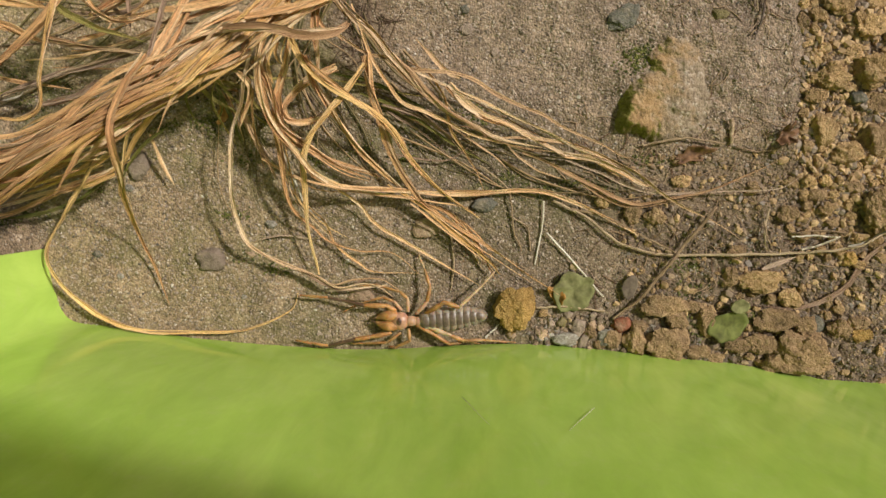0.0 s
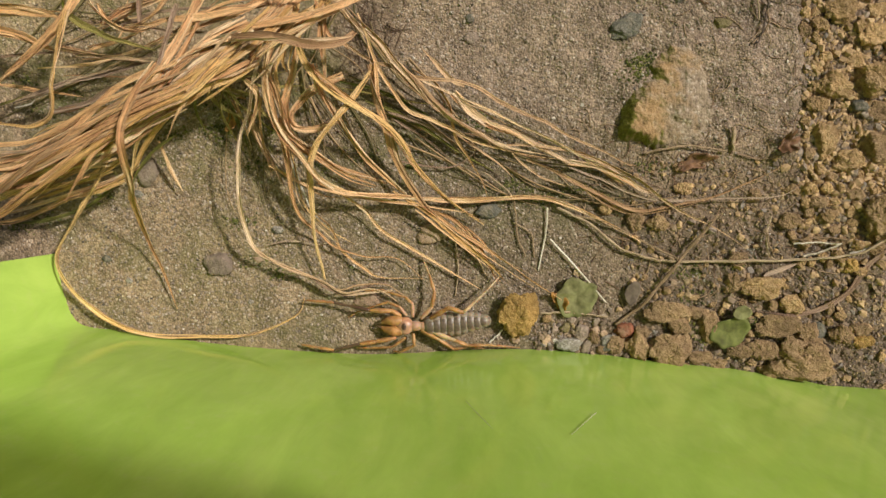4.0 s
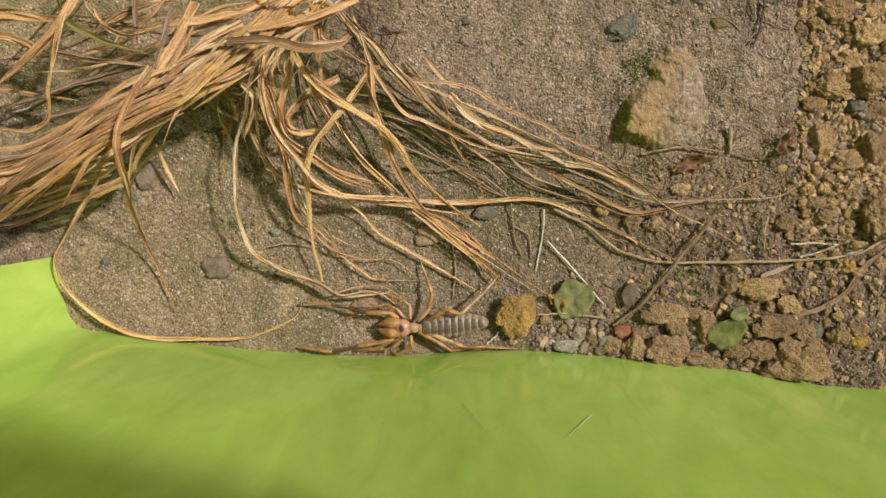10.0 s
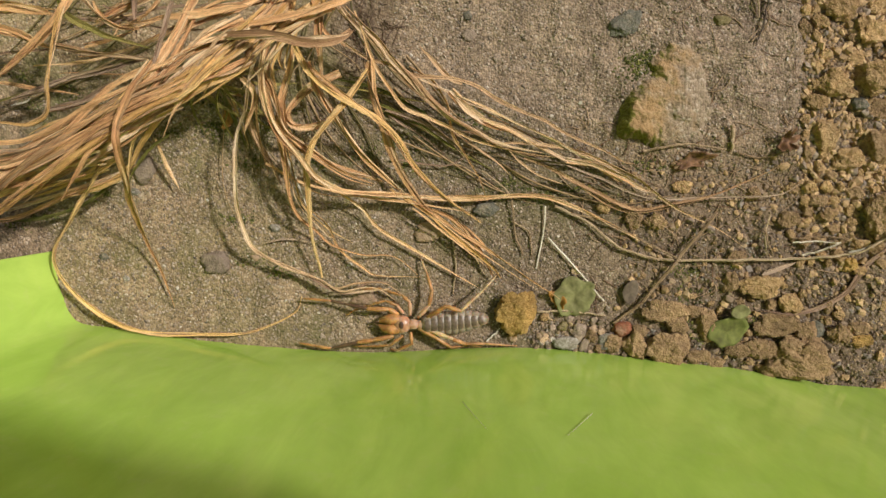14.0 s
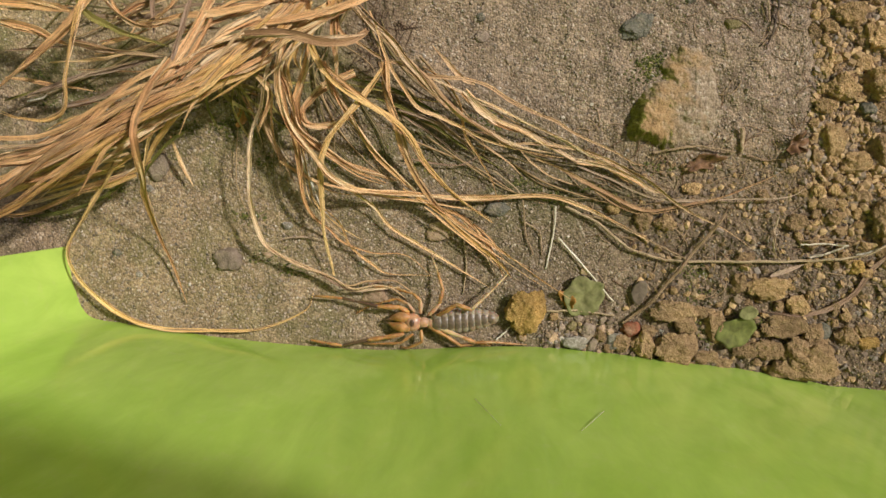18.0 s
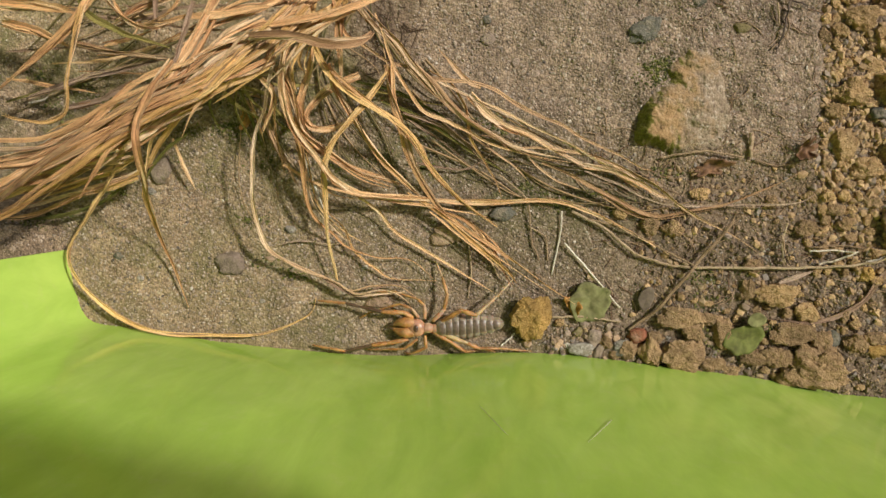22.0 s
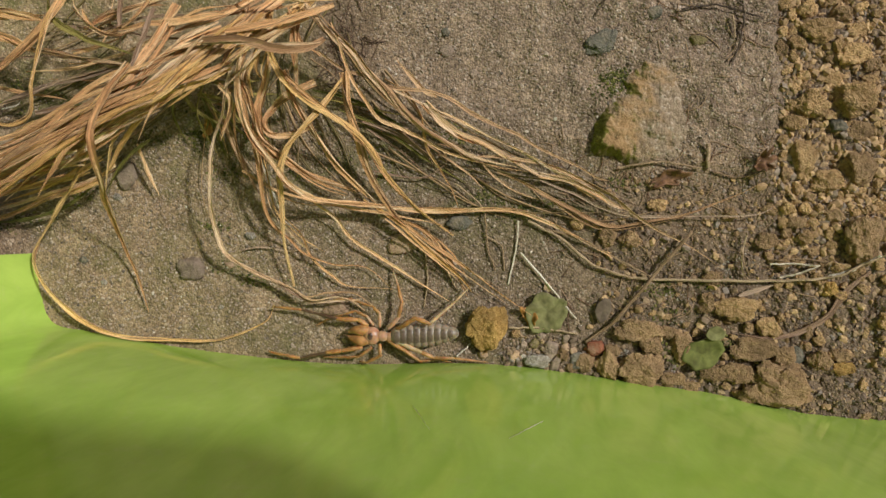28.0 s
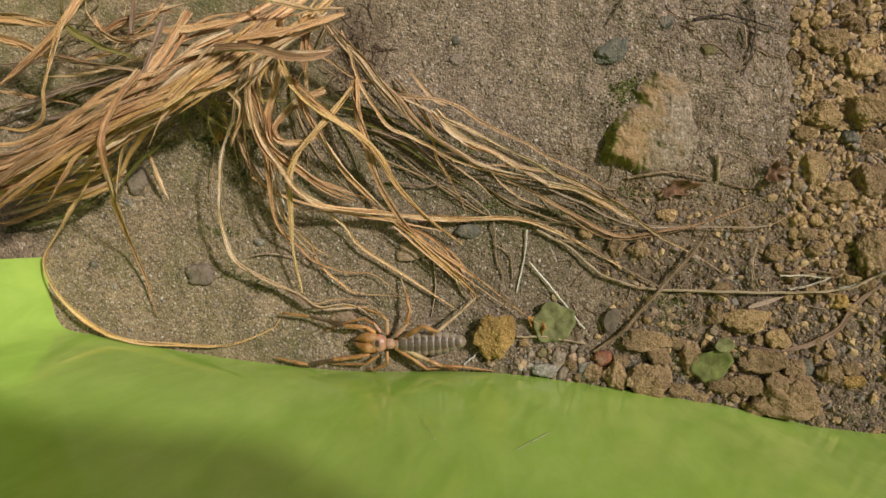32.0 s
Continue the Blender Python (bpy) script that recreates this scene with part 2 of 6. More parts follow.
def stone_material(name, dark, mid, light, rough=0.8, speck=420, bumpd=0.0006, moss=None, dust=0.45):
    m, n, l, b = material(name, rough, 0.3)
    oi = n.new("ShaderNodeObjectInfo")
    p = n.new("ShaderNodeNewGeometry").outputs["Position"]
    a = noise_tex(n, l, speck, 6, 0.7, p)
    r = ramp(n, [(0.28, dark), (0.5, mid), (0.72, light)])
    l.new(a.outputs[0], r.inputs[0])
    big = noise_tex(n, l, 110, 3, 0.6, p)
    t = ramp(n, [(0.3, (0.66, 0.64, 0.62)), (0.7, (1.25, 1.22, 1.18))])
    l.new(big.outputs[0], t.inputs[0])
    c = mix(n, l, 1.0, r.outputs[0], t.outputs[0], 'MULTIPLY')
    v = maths(n, l, 'ADD', maths(n, l, 'MULTIPLY', oi.outputs["Random"], 0.5), 0.75)
    gr = n.new("ShaderNodeCombineColor")
    for i in range(3):
        l.new(v, gr.inputs[i])
    c = mix(n, l, 1.0, c, gr.outputs[0], 'MULTIPLY')
    if dust:
        dz = n.new("ShaderNodeSeparateXYZ")
        l.new(n.new("ShaderNodeNewGeometry").outputs["Normal"], dz.inputs[0])
        dn = noise_tex(n, l, 170, 6, 0.75, p)
        df = maths(n, l, 'MULTIPLY', maths(n, l, 'SUBTRACT', maths(n, l, 'ADD', maths(n, l, 'MULTIPLY', dz.outputs[2], 0.5), dn.outputs[0]), 0.95), 7, True)
        c = mix(n, l, maths(n, l, 'MULTIPLY', df, dust), c, (0.34, 0.26, 0.17))
    if moss:
        sx = n.new("ShaderNodeSeparateXYZ")
        l.new(n.new("ShaderNodeNewGeometry").outputs["Normal"], sx.inputs[0])
        side = maths(n, l, 'SUBTRACT', maths(n, l, 'MULTIPLY', sx.outputs[0], -1.6), maths(n, l, 'MULTIPLY', sx.outputs[1], 0.6))
        side = maths(n, l, 'ADD', side, maths(n, l, 'MULTIPLY', maths(n, l, 'SUBTRACT', big.outputs[0], 0.78), 2.5), True)
        c = mix(n, l, maths(n, l, 'MULTIPLY', side, 0.85), c, moss)
    l.new(c, b.inputs["Base Color"])
    vor = n.new("ShaderNodeTexVoronoi")
    vor.inputs["Scale"].default_value = speck * 2.4
    l.new(p, vor.inputs["Vector"])
    h = maths(n, l, 'ADD', a.outputs[0], maths(n, l, 'MULTIPLY', noise_tex(n, l, speck * 3, 3, 0.7, p).outputs[0], 0.5))
    h = maths(n, l, 'SUBTRACT', h, maths(n, l, 'MULTIPLY', vor.outputs["Distance"], 0.35))
    bump(n, l, b, h, 1.0, bumpd * 1.15)
    return m


def rock_material():
    """Ochre sandstone: sandy dust towards +x, moss on the flanks that face -x and -y."""
    m, n, l, b = material("mossy_sandstone", 0.95, 0.2)
    g = n.new("ShaderNodeNewGeometry")
    p = g.outputs["Position"]
    a = noise_tex(n, l, 300, 6, 0.75, p)
    r = ramp(n, [(0.30, (0.16, 0.10, 0.046)), (0.48, (0.34, 0.215, 0.10)), (0.70, (0.45, 0.31, 0.165))])
    l.new(a.outputs[0], r.inputs[0])
    xyz = n.new("ShaderNodeSeparateXYZ")
    l.new(p, xyz.inputs[0])
    big = noise_tex(n, l, 85, 5, 0.7, p)
    grain = n.new("ShaderNodeTexVoronoi")
    grain.inputs["Scale"].default_value = 1000
    l.new(p, grain.inputs["Vector"])
    sc = n.new("ShaderNodeSeparateColor")
    l.new(grain.outputs["Color"], sc.inputs[0])
    gcol = ramp(n, [(0.0, (0.14, 0.108, 0.078)), (0.25, (0.25, 0.195, 0.135)), (0.8, (0.35, 0.28, 0.195)), (1.0, (0.48, 0.41, 0.32))])
    l.new(sc.outputs[0], gcol.inputs[0])
    low = maths(n, l, 'MULTIPLY', maths(n, l, 'SUBTRACT', 0.0058, xyz.outputs[2]), 190)
    df = maths(n, l, 'ADD', low, maths(n, l, 'MULTIPLY', maths(n, l, 'SUBTRACT', big.outputs[0], 0.43), 5), True)
    c = mix(n, l, maths(n, l, 'MULTIPLY', df, 0.85), r.outputs[0], gcol.outputs[0])
    nr = n.new("ShaderNodeSeparateXYZ")
    l.new(g.outputs["Normal"], nr.inputs[0])
    side = maths(n, l, 'SUBTRACT', maths(n, l, 'MULTIPLY', nr.outputs[0], -2.6), maths(n, l, 'MULTIPLY', nr.outputs[1], 1.3))
    patch = noise_tex(n, l, 150, 5, 0.7, p)
    side = maths(n, l, 'ADD', maths(n, l, 'SUBTRACT', side, 0.35), maths(n, l, 'MULTIPLY', maths(n, l, 'SUBTRACT', patch.outputs[0], 0.5), 5), True)
    west = maths(n, l, 'MULTIPLY', maths(n, l, 'SUBTRACT', 0.07, xyz.outputs[0]), 120, True)
    mc = ramp(n, [(0.35, (0.07, 0.073, 0.014)), (0.6, (0.22, 0.20, 0.04))])
    l.new(a.outputs[0], mc.inputs[0])
    c = mix(n, l, maths(n, l, 'MULTIPLY', maths(n, l, 'MULTIPLY', side, west), 0.9), c, mc.outputs[0])
    l.new(c, b.inputs["Base Color"])
    h = maths(n, l, 'ADD', a.outputs[0], maths(n, l, 'MULTIPLY', grain.outputs["Distance"], -0.5))
    bump(n, l, b, h, 1.0, 0.0009)
    return m


def blade_material(name, stops, trans=0.16):
    """Dry grass: veins along the blade, brown freckles, a tone for each blade."""
    m, n, l, b = material(name, 0.6, 0.3)
    uv = n.new("ShaderNodeUVMap")
    oi = n.new("ShaderNodeObjectInfo")
    cmb = n.new("ShaderNodeCombineXYZ")
    for i in range(3):
        l.new(maths(n, l, 'MULTIPLY', oi.outputs["Random"], 37.0), cmb.inputs[i])

    def along(sx, sy, detail, rough):
        mp = n.new("ShaderNodeMapping")
        mp.inputs["Scale"].default_value = (sx, sy, 1)
        l.new(uv.outputs[0], mp.inputs[0])
        add = n.new("ShaderNodeVectorMath")
        l.new(mp.outputs[0], add.inputs[0])
        l.new(cmb.outputs[0], add.inputs[1])
        return noise_tex(n, l, 1.0, detail, rough, add.outputs[0]).outputs[0]
    broad, vein, spots = along(1.2, 0.9, 3, 0.6), along(14, 0.25, 4, 0.75), along(5, 6.0, 4, 0.7)
    fac = maths(n, l, 'ADD', maths(n, l, 'MULTIPLY', maths(n, l, 'SUBTRACT', broad, 0.5), 1.3), maths(n, l, 'ADD', maths(n, l, 'MULTIPLY', oi.outputs["Random"], 0.85), 0.0))
    r = ramp(n, stops)
    l.new(fac, r.inputs[0])
    vr = ramp(n, [(0.36, (0.28, 0.20, 0.14)), (0.455, (0.94, 0.92, 0.90)), (0.60, (1.36, 1.36, 1.36))])
    l.new(vein, vr.inputs[0])
    c = mix(n, l, 1.0, r.outputs[0], vr.outputs[0], 'MULTIPLY')
    ux = n.new("ShaderNodeSeparateXYZ")
    l.new(uv.outputs[0], ux.inputs[0])
    rim = maths(n, l, 'MULTIPLY', maths(n, l, 'ABSOLUTE', maths(n, l, 'SUBTRACT', ux.outputs[0], 0.5)), 2.0)
    rim = maths(n, l, 'MULTIPLY', maths(n, l, 'SUBTRACT', maths(n, l, 'ADD', rim, maths(n, l, 'MULTIPLY', maths(n, l, 'SUBTRACT', spots, 0.5), 2.2)), 0.93), 5, True)
    c = mix(n, l, maths(n, l, 'MULTIPLY', rim, 0.45), c, (0.22, 0.11, 0.045))
    ff = maths(n, l, 'MULTIPLY', maths(n, l, 'SUBTRACT', spots, 0.56), 7, True)
    c = mix(n, l, maths(n, l, 'MULTIPLY', ff, 0.65), c, (0.20, 0.09, 0.04))
    l.new(c, b.inputs["Base Color"])
    bump(n, l, b, maths(n, l, 'ADD', vein, maths(n, l, 'MULTIPLY', spots, 0.4)), 0.9, 0.0004)
    tr = n.new("ShaderNodeBsdfTranslucent")
    l.new(c, tr.inputs[0])
    ms = n.new("ShaderNodeMixShader")
    ms.inputs[0].default_value = trans
    l.new(b.outputs[0], ms.inputs[1])
    l.new(tr.outputs[0], ms.inputs[2])
    l.new(ms.outputs[0], n["Material Output"].inputs[0])
    return m


def plastic_material():
    m, n, l, b = material("lime_plastic", 0.16, 0.35)
    pos = n.new("ShaderNodeNewGeometry").outputs["Position"]
    a = noise_tex(n, l, 14, 4, 0.6, pos)
    r = ramp(n, [(0.3, (0.40, 0.615, 0.09)), (0.7, (0.50, 0.70, 0.135))])
    l.new(a.outputs[0], r.inputs[0])
    dust = noise_tex(n, l, 180, 5, 0.7, pos)
    d = maths(n, l, 'MULTIPLY', maths(n, l, 'SUBTRACT', dust.outputs[0], 0.55), 1.2, True)
    tall = n.new("ShaderNodeVectorMath")
    tall.operation = 'MULTIPLY'
    tall.inputs[1].default_value = (1, 1, 0.3)
    l.new(pos, tall.inputs[0])
    smear = noise_tex(n, l, 75, 5, 0.65, tall.outputs[0], 0.5)
    sm = ramp(n, [(0.32, (0.86, 0.88, 0.84)), (0.68, (1.10, 1.07, 1.12))])
    l.new(smear.outputs[0], sm.inputs[0])
    c = mix(n, l, 1.0, mix(n, l, d, r.outputs[0], (0.58, 0.62, 0.25)), sm.outputs[0], 'MULTIPLY')
    l.new(c, b.inputs["Base Color"])
    ro = maths(n, l, 'ADD', maths(n, l, 'MULTIPLY', noise_tex(n, l, 70, 4, 0.6, tall.outputs[0]).outputs[0], 0.10), 0.05)
    l.new(ro, b.inputs["Roughness"])
    wave = maths(n, l, 'ADD', noise_tex(n, l, 30, 5, 0.6, tall.outputs[0]).outputs[0], maths(n, l, 'MULTIPLY', noise_tex(n, l, 190, 3, 0.5, tall.outputs[0]).outputs[0], 0.25))
    bump(n, l, b, wave, 0.11, 0.002)
    tr = n.new("ShaderNodeBsdfTranslucent")
    tr.inputs[0].default_value = (0.50, 0.78, 0.06, 1)
    ms = n.new("ShaderNodeMixShader")
    ms.inputs[0].default_value = 0.08
    l.new(b.outputs[0], ms.inputs[1])
    l.new(tr.outputs[0], ms.inputs[2])
    l.new(ms.outputs[0], n["Material Output"].inputs[0])
    return m


def skin_material(name, base, second, rough=0.35, scale=500, trans=0.0):
    m, n, l, b = material(name, rough, 0.5)
    tc = n.new("ShaderNodeTexCoord")
    a = noise_tex(n, l, scale, 4, 0.6, tc.outputs["Object"])
    blotch = noise_tex(n, l, scale * 0.22, 3, 0.6, tc.outputs["Object"])
    t = ramp(n, [(0.35, (0.62, 0.58, 0.55)), (0.65, (1.15, 1.15, 1.15))])
    l.new(blotch.outputs[0], t.inputs[0])
    l.new(mix(n, l, 1.0, mix(n, l, a.outputs[0], base, second), t.outputs[0], 'MULTIPLY'), b.inputs["Base Color"])
    bump(n, l, b, a.outputs[0], 0.4, 0.0002)
    if trans:
        b.inputs["Subsurface Weight"].default_value = trans
        b.inputs["Subsurface Radius"].default_value = (1.0, 0.45, 0.2)
        b.inputs["Subsurface Scale"].default_value = 0.0012
    return m


SAND = sand_material()
GRAIN = grain_material("loose_grains", [(0.0, (0.09, 0.075, 0.058)), (0.1, (0.22, 0.17, 0.125)), (0.5, (0.33, 0.258, 0.186)), (0.9, (0.42, 0.338, 0.252)), (0.97, (0.47, 0.385, 0.29)), (1.0, (0.66, 0.60, 0.50))])
CRUMB = grain_material("soil_crumbs", [(0.0, (0.12, 0.088, 0.062)), (0.3, (0.20, 0.143, 0.094)), (0.65, (0.29, 0.205, 0.122)), (0.88, (0.40, 0.285, 0.155)), (0.92, (0.20, 0.165, 0.13)), (1.0, (0.28, 0.235, 0.19))], 1500)
BANK = grain_material("ochre_crumbs", [(0.0, (0.30, 0.195, 0.095)), (0.5, (0.45, 0.30, 0.15)), (0.85, (0.58, 0.40, 0.20)), (0.9, (0.25, 0.19, 0.135)), (1.0, (0.33, 0.26, 0.19))], 1100)
MOSS = grain_material("moss_cushions", [(0.0, (0.04, 0.046, 0.010)), (0.5, (0.095, 0.102, 0.022)), (1.0, (0.20, 0.19, 0.042))], 1800)
# withered browns and olives, darkened to carry the shade under the tussock
SHADE_GRASS = grain_material("withered_shade_grass", [(0.0, (0.09, 0.075, 0.025)), (0.3, (0.17, 0.13, 0.05)), (0.6, (0.26, 0.175, 0.085)), (1.0, (0.45, 0.295, 0.15))], 500)
CLOD = stone_material("dry_clay", (0.22, 0.14, 0.07), (0.42, 0.28, 0.145), (0.56, 0.40, 0.22), 0.95, 620, 0.0016, None, 0.12)
CLOD_PALE = stone_material("pale_clay", (0.34, 0.205, 0.09), (0.56, 0.37, 0.175), (0.69, 0.50, 0.27), 0.95, 620, 0.0016, None, 0.08)
OCHRE = stone_material("ochre_clay", (0.36, 0.20, 0.05), (0.62, 0.39, 0.125), (0.74, 0.52, 0.20), 0.95, 900, 0.0018, None, 0.05)
ROCK = rock_material()
SLATE = stone_material("slate", (0.085, 0.085, 0.062), (0.135, 0.13, 0.10), (0.23, 0.21, 0.165), 0.8)
GREY = stone_material("grey_stone", (0.22, 0.165, 0.12), (0.31, 0.24, 0.18), (0.40, 0.32, 0.25), 0.75)
TAN = stone_material("tan_stone", (0.33, 0.22, 0.135), (0.45, 0.315, 0.20), (0.54, 0.40, 0.275), 0.65)
RED = stone_material("red_stone", (0.14, 0.05, 0.028), (0.26, 0.095, 0.05), (0.34, 0.165, 0.10), 0.85)
WHITE = stone_material("white_stone", (0.16, 0.14, 0.11), (0.38, 0.345, 0.28), (0.68, 0.65, 0.58), 0.8, 1000)
OLIVE = stone_material("olive_stone", (0.12, 0.10, 0.035), (0.22, 0.18, 0.07), (0.32, 0.27, 0.13), 0.75)
GRASS = blade_material("dry_grass", [(0.0, (0.50, 0.265, 0.12)), (0.35, (0.77, 0.46, 0.215)), (0.7, (0.90, 0.63, 0.345)), (1.0, (0.93, 0.75, 0.50))])
GRASS_TAN = blade_material("tan_grass", [(0.0, (0.36, 0.205, 0.10)), (0.35, (0.56, 0.36, 0.19)), (0.7, (0.71, 0.49, 0.28)), (1.0, (0.83, 0.65, 0.44))])
GRASS_GREY = blade_material("weathered_grass", [(0.0, (0.27, 0.17, 0.105)), (0.5, (0.43, 0.30, 0.205)), (1.0, (0.58, 0.44, 0.32))])
GRASS_GOLD = blade_material("golden_grass", [(0.0, (0.56, 0.32, 0.11)), (0.5, (0.80, 0.515, 0.20)), (1.0, (0.88, 0.64, 0.33))])
GRASS_OLIVE = blade_material("olive_grass", [(0.0, (0.12, 0.13, 0.028)), (0.5, (0.24, 0.215, 0.055)), (1.0, (0.42, 0.33, 0.10))])
STRAW = blade_material("bleached_straw", [(0.0, (0.60, 0.52, 0.38)), (0.5, (0.76, 0.70, 0.57)), (1.0, (0.85, 0.82, 0.74))], 0.1)
STEM = blade_material("dry_stem", [(0.0, (0.25, 0.17, 0.095)), (0.5, (0.35, 0.25, 0.145)), (1.0, (0.47, 0.36, 0.225))], 0.05)
ROOT = blade_material("dark_root", [(0.0, (0.06, 0.042, 0.03)), (0.5, (0.11, 0.08, 0.055)), (1.0, (0.17, 0.125, 0.085))], 0.02)
LEAF = skin_material("green_leaf", (0.12, 0.135, 0.04), (0.26, 0.24, 0.10), 0.85, 900)
LEAF_FRESH = skin_material("fresh_leaf", (0.085, 0.10, 0.018), (0.19, 0.20, 0.05), 0.85, 900)
LEAF_BROWN = skin_material("dead_leaf", (0.06, 0.032, 0.018), (0.30, 0.15, 0.06), 0.75, 1100)
LEAF_AMBER = skin_material("amber_leaf", (0.16, 0.06, 0.015), (0.66, 0.34, 0.07), 0.6, 1300)
LEAF_GREY = skin_material("grey_leaf", (0.09, 0.066, 0.045), (0.19, 0.145, 0.10), 0.85, 900)
PLASTIC = plastic_material()
ORANGE = skin_material("orange_cuticle", (0.33, 0.13, 0.035), (0.60, 0.35, 0.14), 0.4, 1300, 0.5)
SHIELD = skin_material("head_shield", (0.38, 0.17, 0.085), (0.64, 0.39, 0.25), 0.3, 900, 0.5)
SETAE = skin_material("pale_hairs", (0.45, 0.28, 0.12), (0.60, 0.42, 0.22), 0.6, 800)
MOUND = skin_material("eye_mound", (0.05, 0.026, 0.018), (0.17, 0.09, 0.055), 0.3, 1100)
THORAX = skin_material("pinkish_cuticle", (0.46, 0.25, 0.14), (0.64, 0.41, 0.26), 0.5, 600, 0.5)
LEGS = skin_material("amber_cuticle", (0.30, 0.135, 0.04), (0.56, 0.32, 0.12), 0.42, 900, 0.5)
PALE = skin_material("pale_cuticle", (0.40, 0.26, 0.12), (0.62, 0.47, 0.27), 0.45, 900, 0.5)
DUSK = skin_material("dark_cuticle", (0.075, 0.045, 0.03), (0.16, 0.09, 0.05), 0.3, 800)
ABDOMEN = skin_material("grey_abdomen", (0.13, 0.10, 0.07), (0.42, 0.34, 0.24), 0.42, 1800, 0.5)
PLATE = skin_material("dark_tergite", (0.05, 0.036, 0.027), (0.24, 0.175, 0.12), 0.35, 1500)
BLACK = skin_material("black_eye", (0.012, 0.01, 0.009), (0.03, 0.022, 0.018), 0.3, 900)


# ---- geometry helpers ----
def mesh(name, verts, faces, mat, smooth=True):
    me = bpy.data.meshes.new(name)
    me.from_pydata([tuple(v) for v in verts], [], faces)
    me.materials.append(mat)
    if smooth:
        me.polygons.foreach_set("use_smooth", [True] * len(me.polygons))
    me.update()
    return me


def part(name, me, parent, label=""):
    ob = new(name, me)
    ob.parent = parent
    return tagged(ob, label)


def lattice(x, y, seed):
    """Smooth value noise between -1 and 1 on arrays."""
    xi, yi = np.floor(x).astype(np.int64), np.floor(y).astype(np.int64)
    fx, fy = x - xi, y - yi
    fx, fy = fx * fx * (3 - 2 * fx), fy * fy * (3 - 2 * fy)

    def h(a, b):
        v = (a * 374761393 + b * 668265263 + seed * 974634533) & 0xFFFFFFFF
        v = ((v ^ (v >> 13)) * 1274126177) & 0xFFFFFFFF
        return ((v ^ (v >> 16)) & 0xFFFF) / 32767.5 - 1
    return (h(xi, yi) * (1 - fx) + h(xi + 1, yi) * fx) * (1 - fy) + (h(xi, yi + 1) * (1 - fx) + h(xi + 1, yi + 1) * fx) * fy


def ground_mm(x, y):
    """Height of the soil in mm at a place in mm."""
    x, y = np.asarray(x, float), np.asarray(y, float)
    near = np.clip(1.6 - np.hypot(x, y) / 260, 0.0, 1.0)
    z = lattice(x / 38, y / 38, 3) * 0.9 + lattice(x / 13, y / 13, 5) * 0.45 + lattice(x / 4.6, y / 4.6, 7) * 0.36 + lattice(x / 1.9, y / 1.9, 9) * 0.24
    crust = np.clip((x - 20) / 30, 0, 1) * np.clip((y - 14 + 0.1 * x) / 9, 0, 1) * np.clip((112 - x) / 4, 0, 1)
    z = z + crust * (1.6 + lattice(x / 7, y / 7, 11) * 1.0 + lattice(x / 2.6, y / 2.6, 15) * 0.55)
    soil = np.clip((x - 112) / 12, 0, 1) + np.clip((x - 50) / 25, 0, 1) * np.clip((2 - y) / 18, 0, 1)
    z = z + np.clip(soil, 0, 1) * (lattice(x / 5, y / 5, 13) * 0.9 + lattice(x / 2.4, y / 2.4, 17) * 0.7 + lattice(x / 1.5, y / 1.5, 19) * 0.35)
    return z * near


def gz(x, y):
    return float(ground_mm(x, y))


def spline(points, count):
    """A smooth line through points, sampled evenly in its parameter."""
    p = [np.array(q, float) for q in points]
    p = [2 * p[0] - p[1]] + p + [2 * p[-1] - p[-2]]
    out = []
    for i in range(count):
        u = i / (count - 1) * (len(p) - 3)
        k = min(int(u), len(p) - 4)
        t = u - k
        a, b, c, d = p[k:k + 4]
        out.append(0.5 * (2 * b + (c - a) * t + (2 * a - 5 * b + 4 * c - d) * t * t + (3 * b - a - 3 * c + d) * t ** 3))
    return np.array(out)


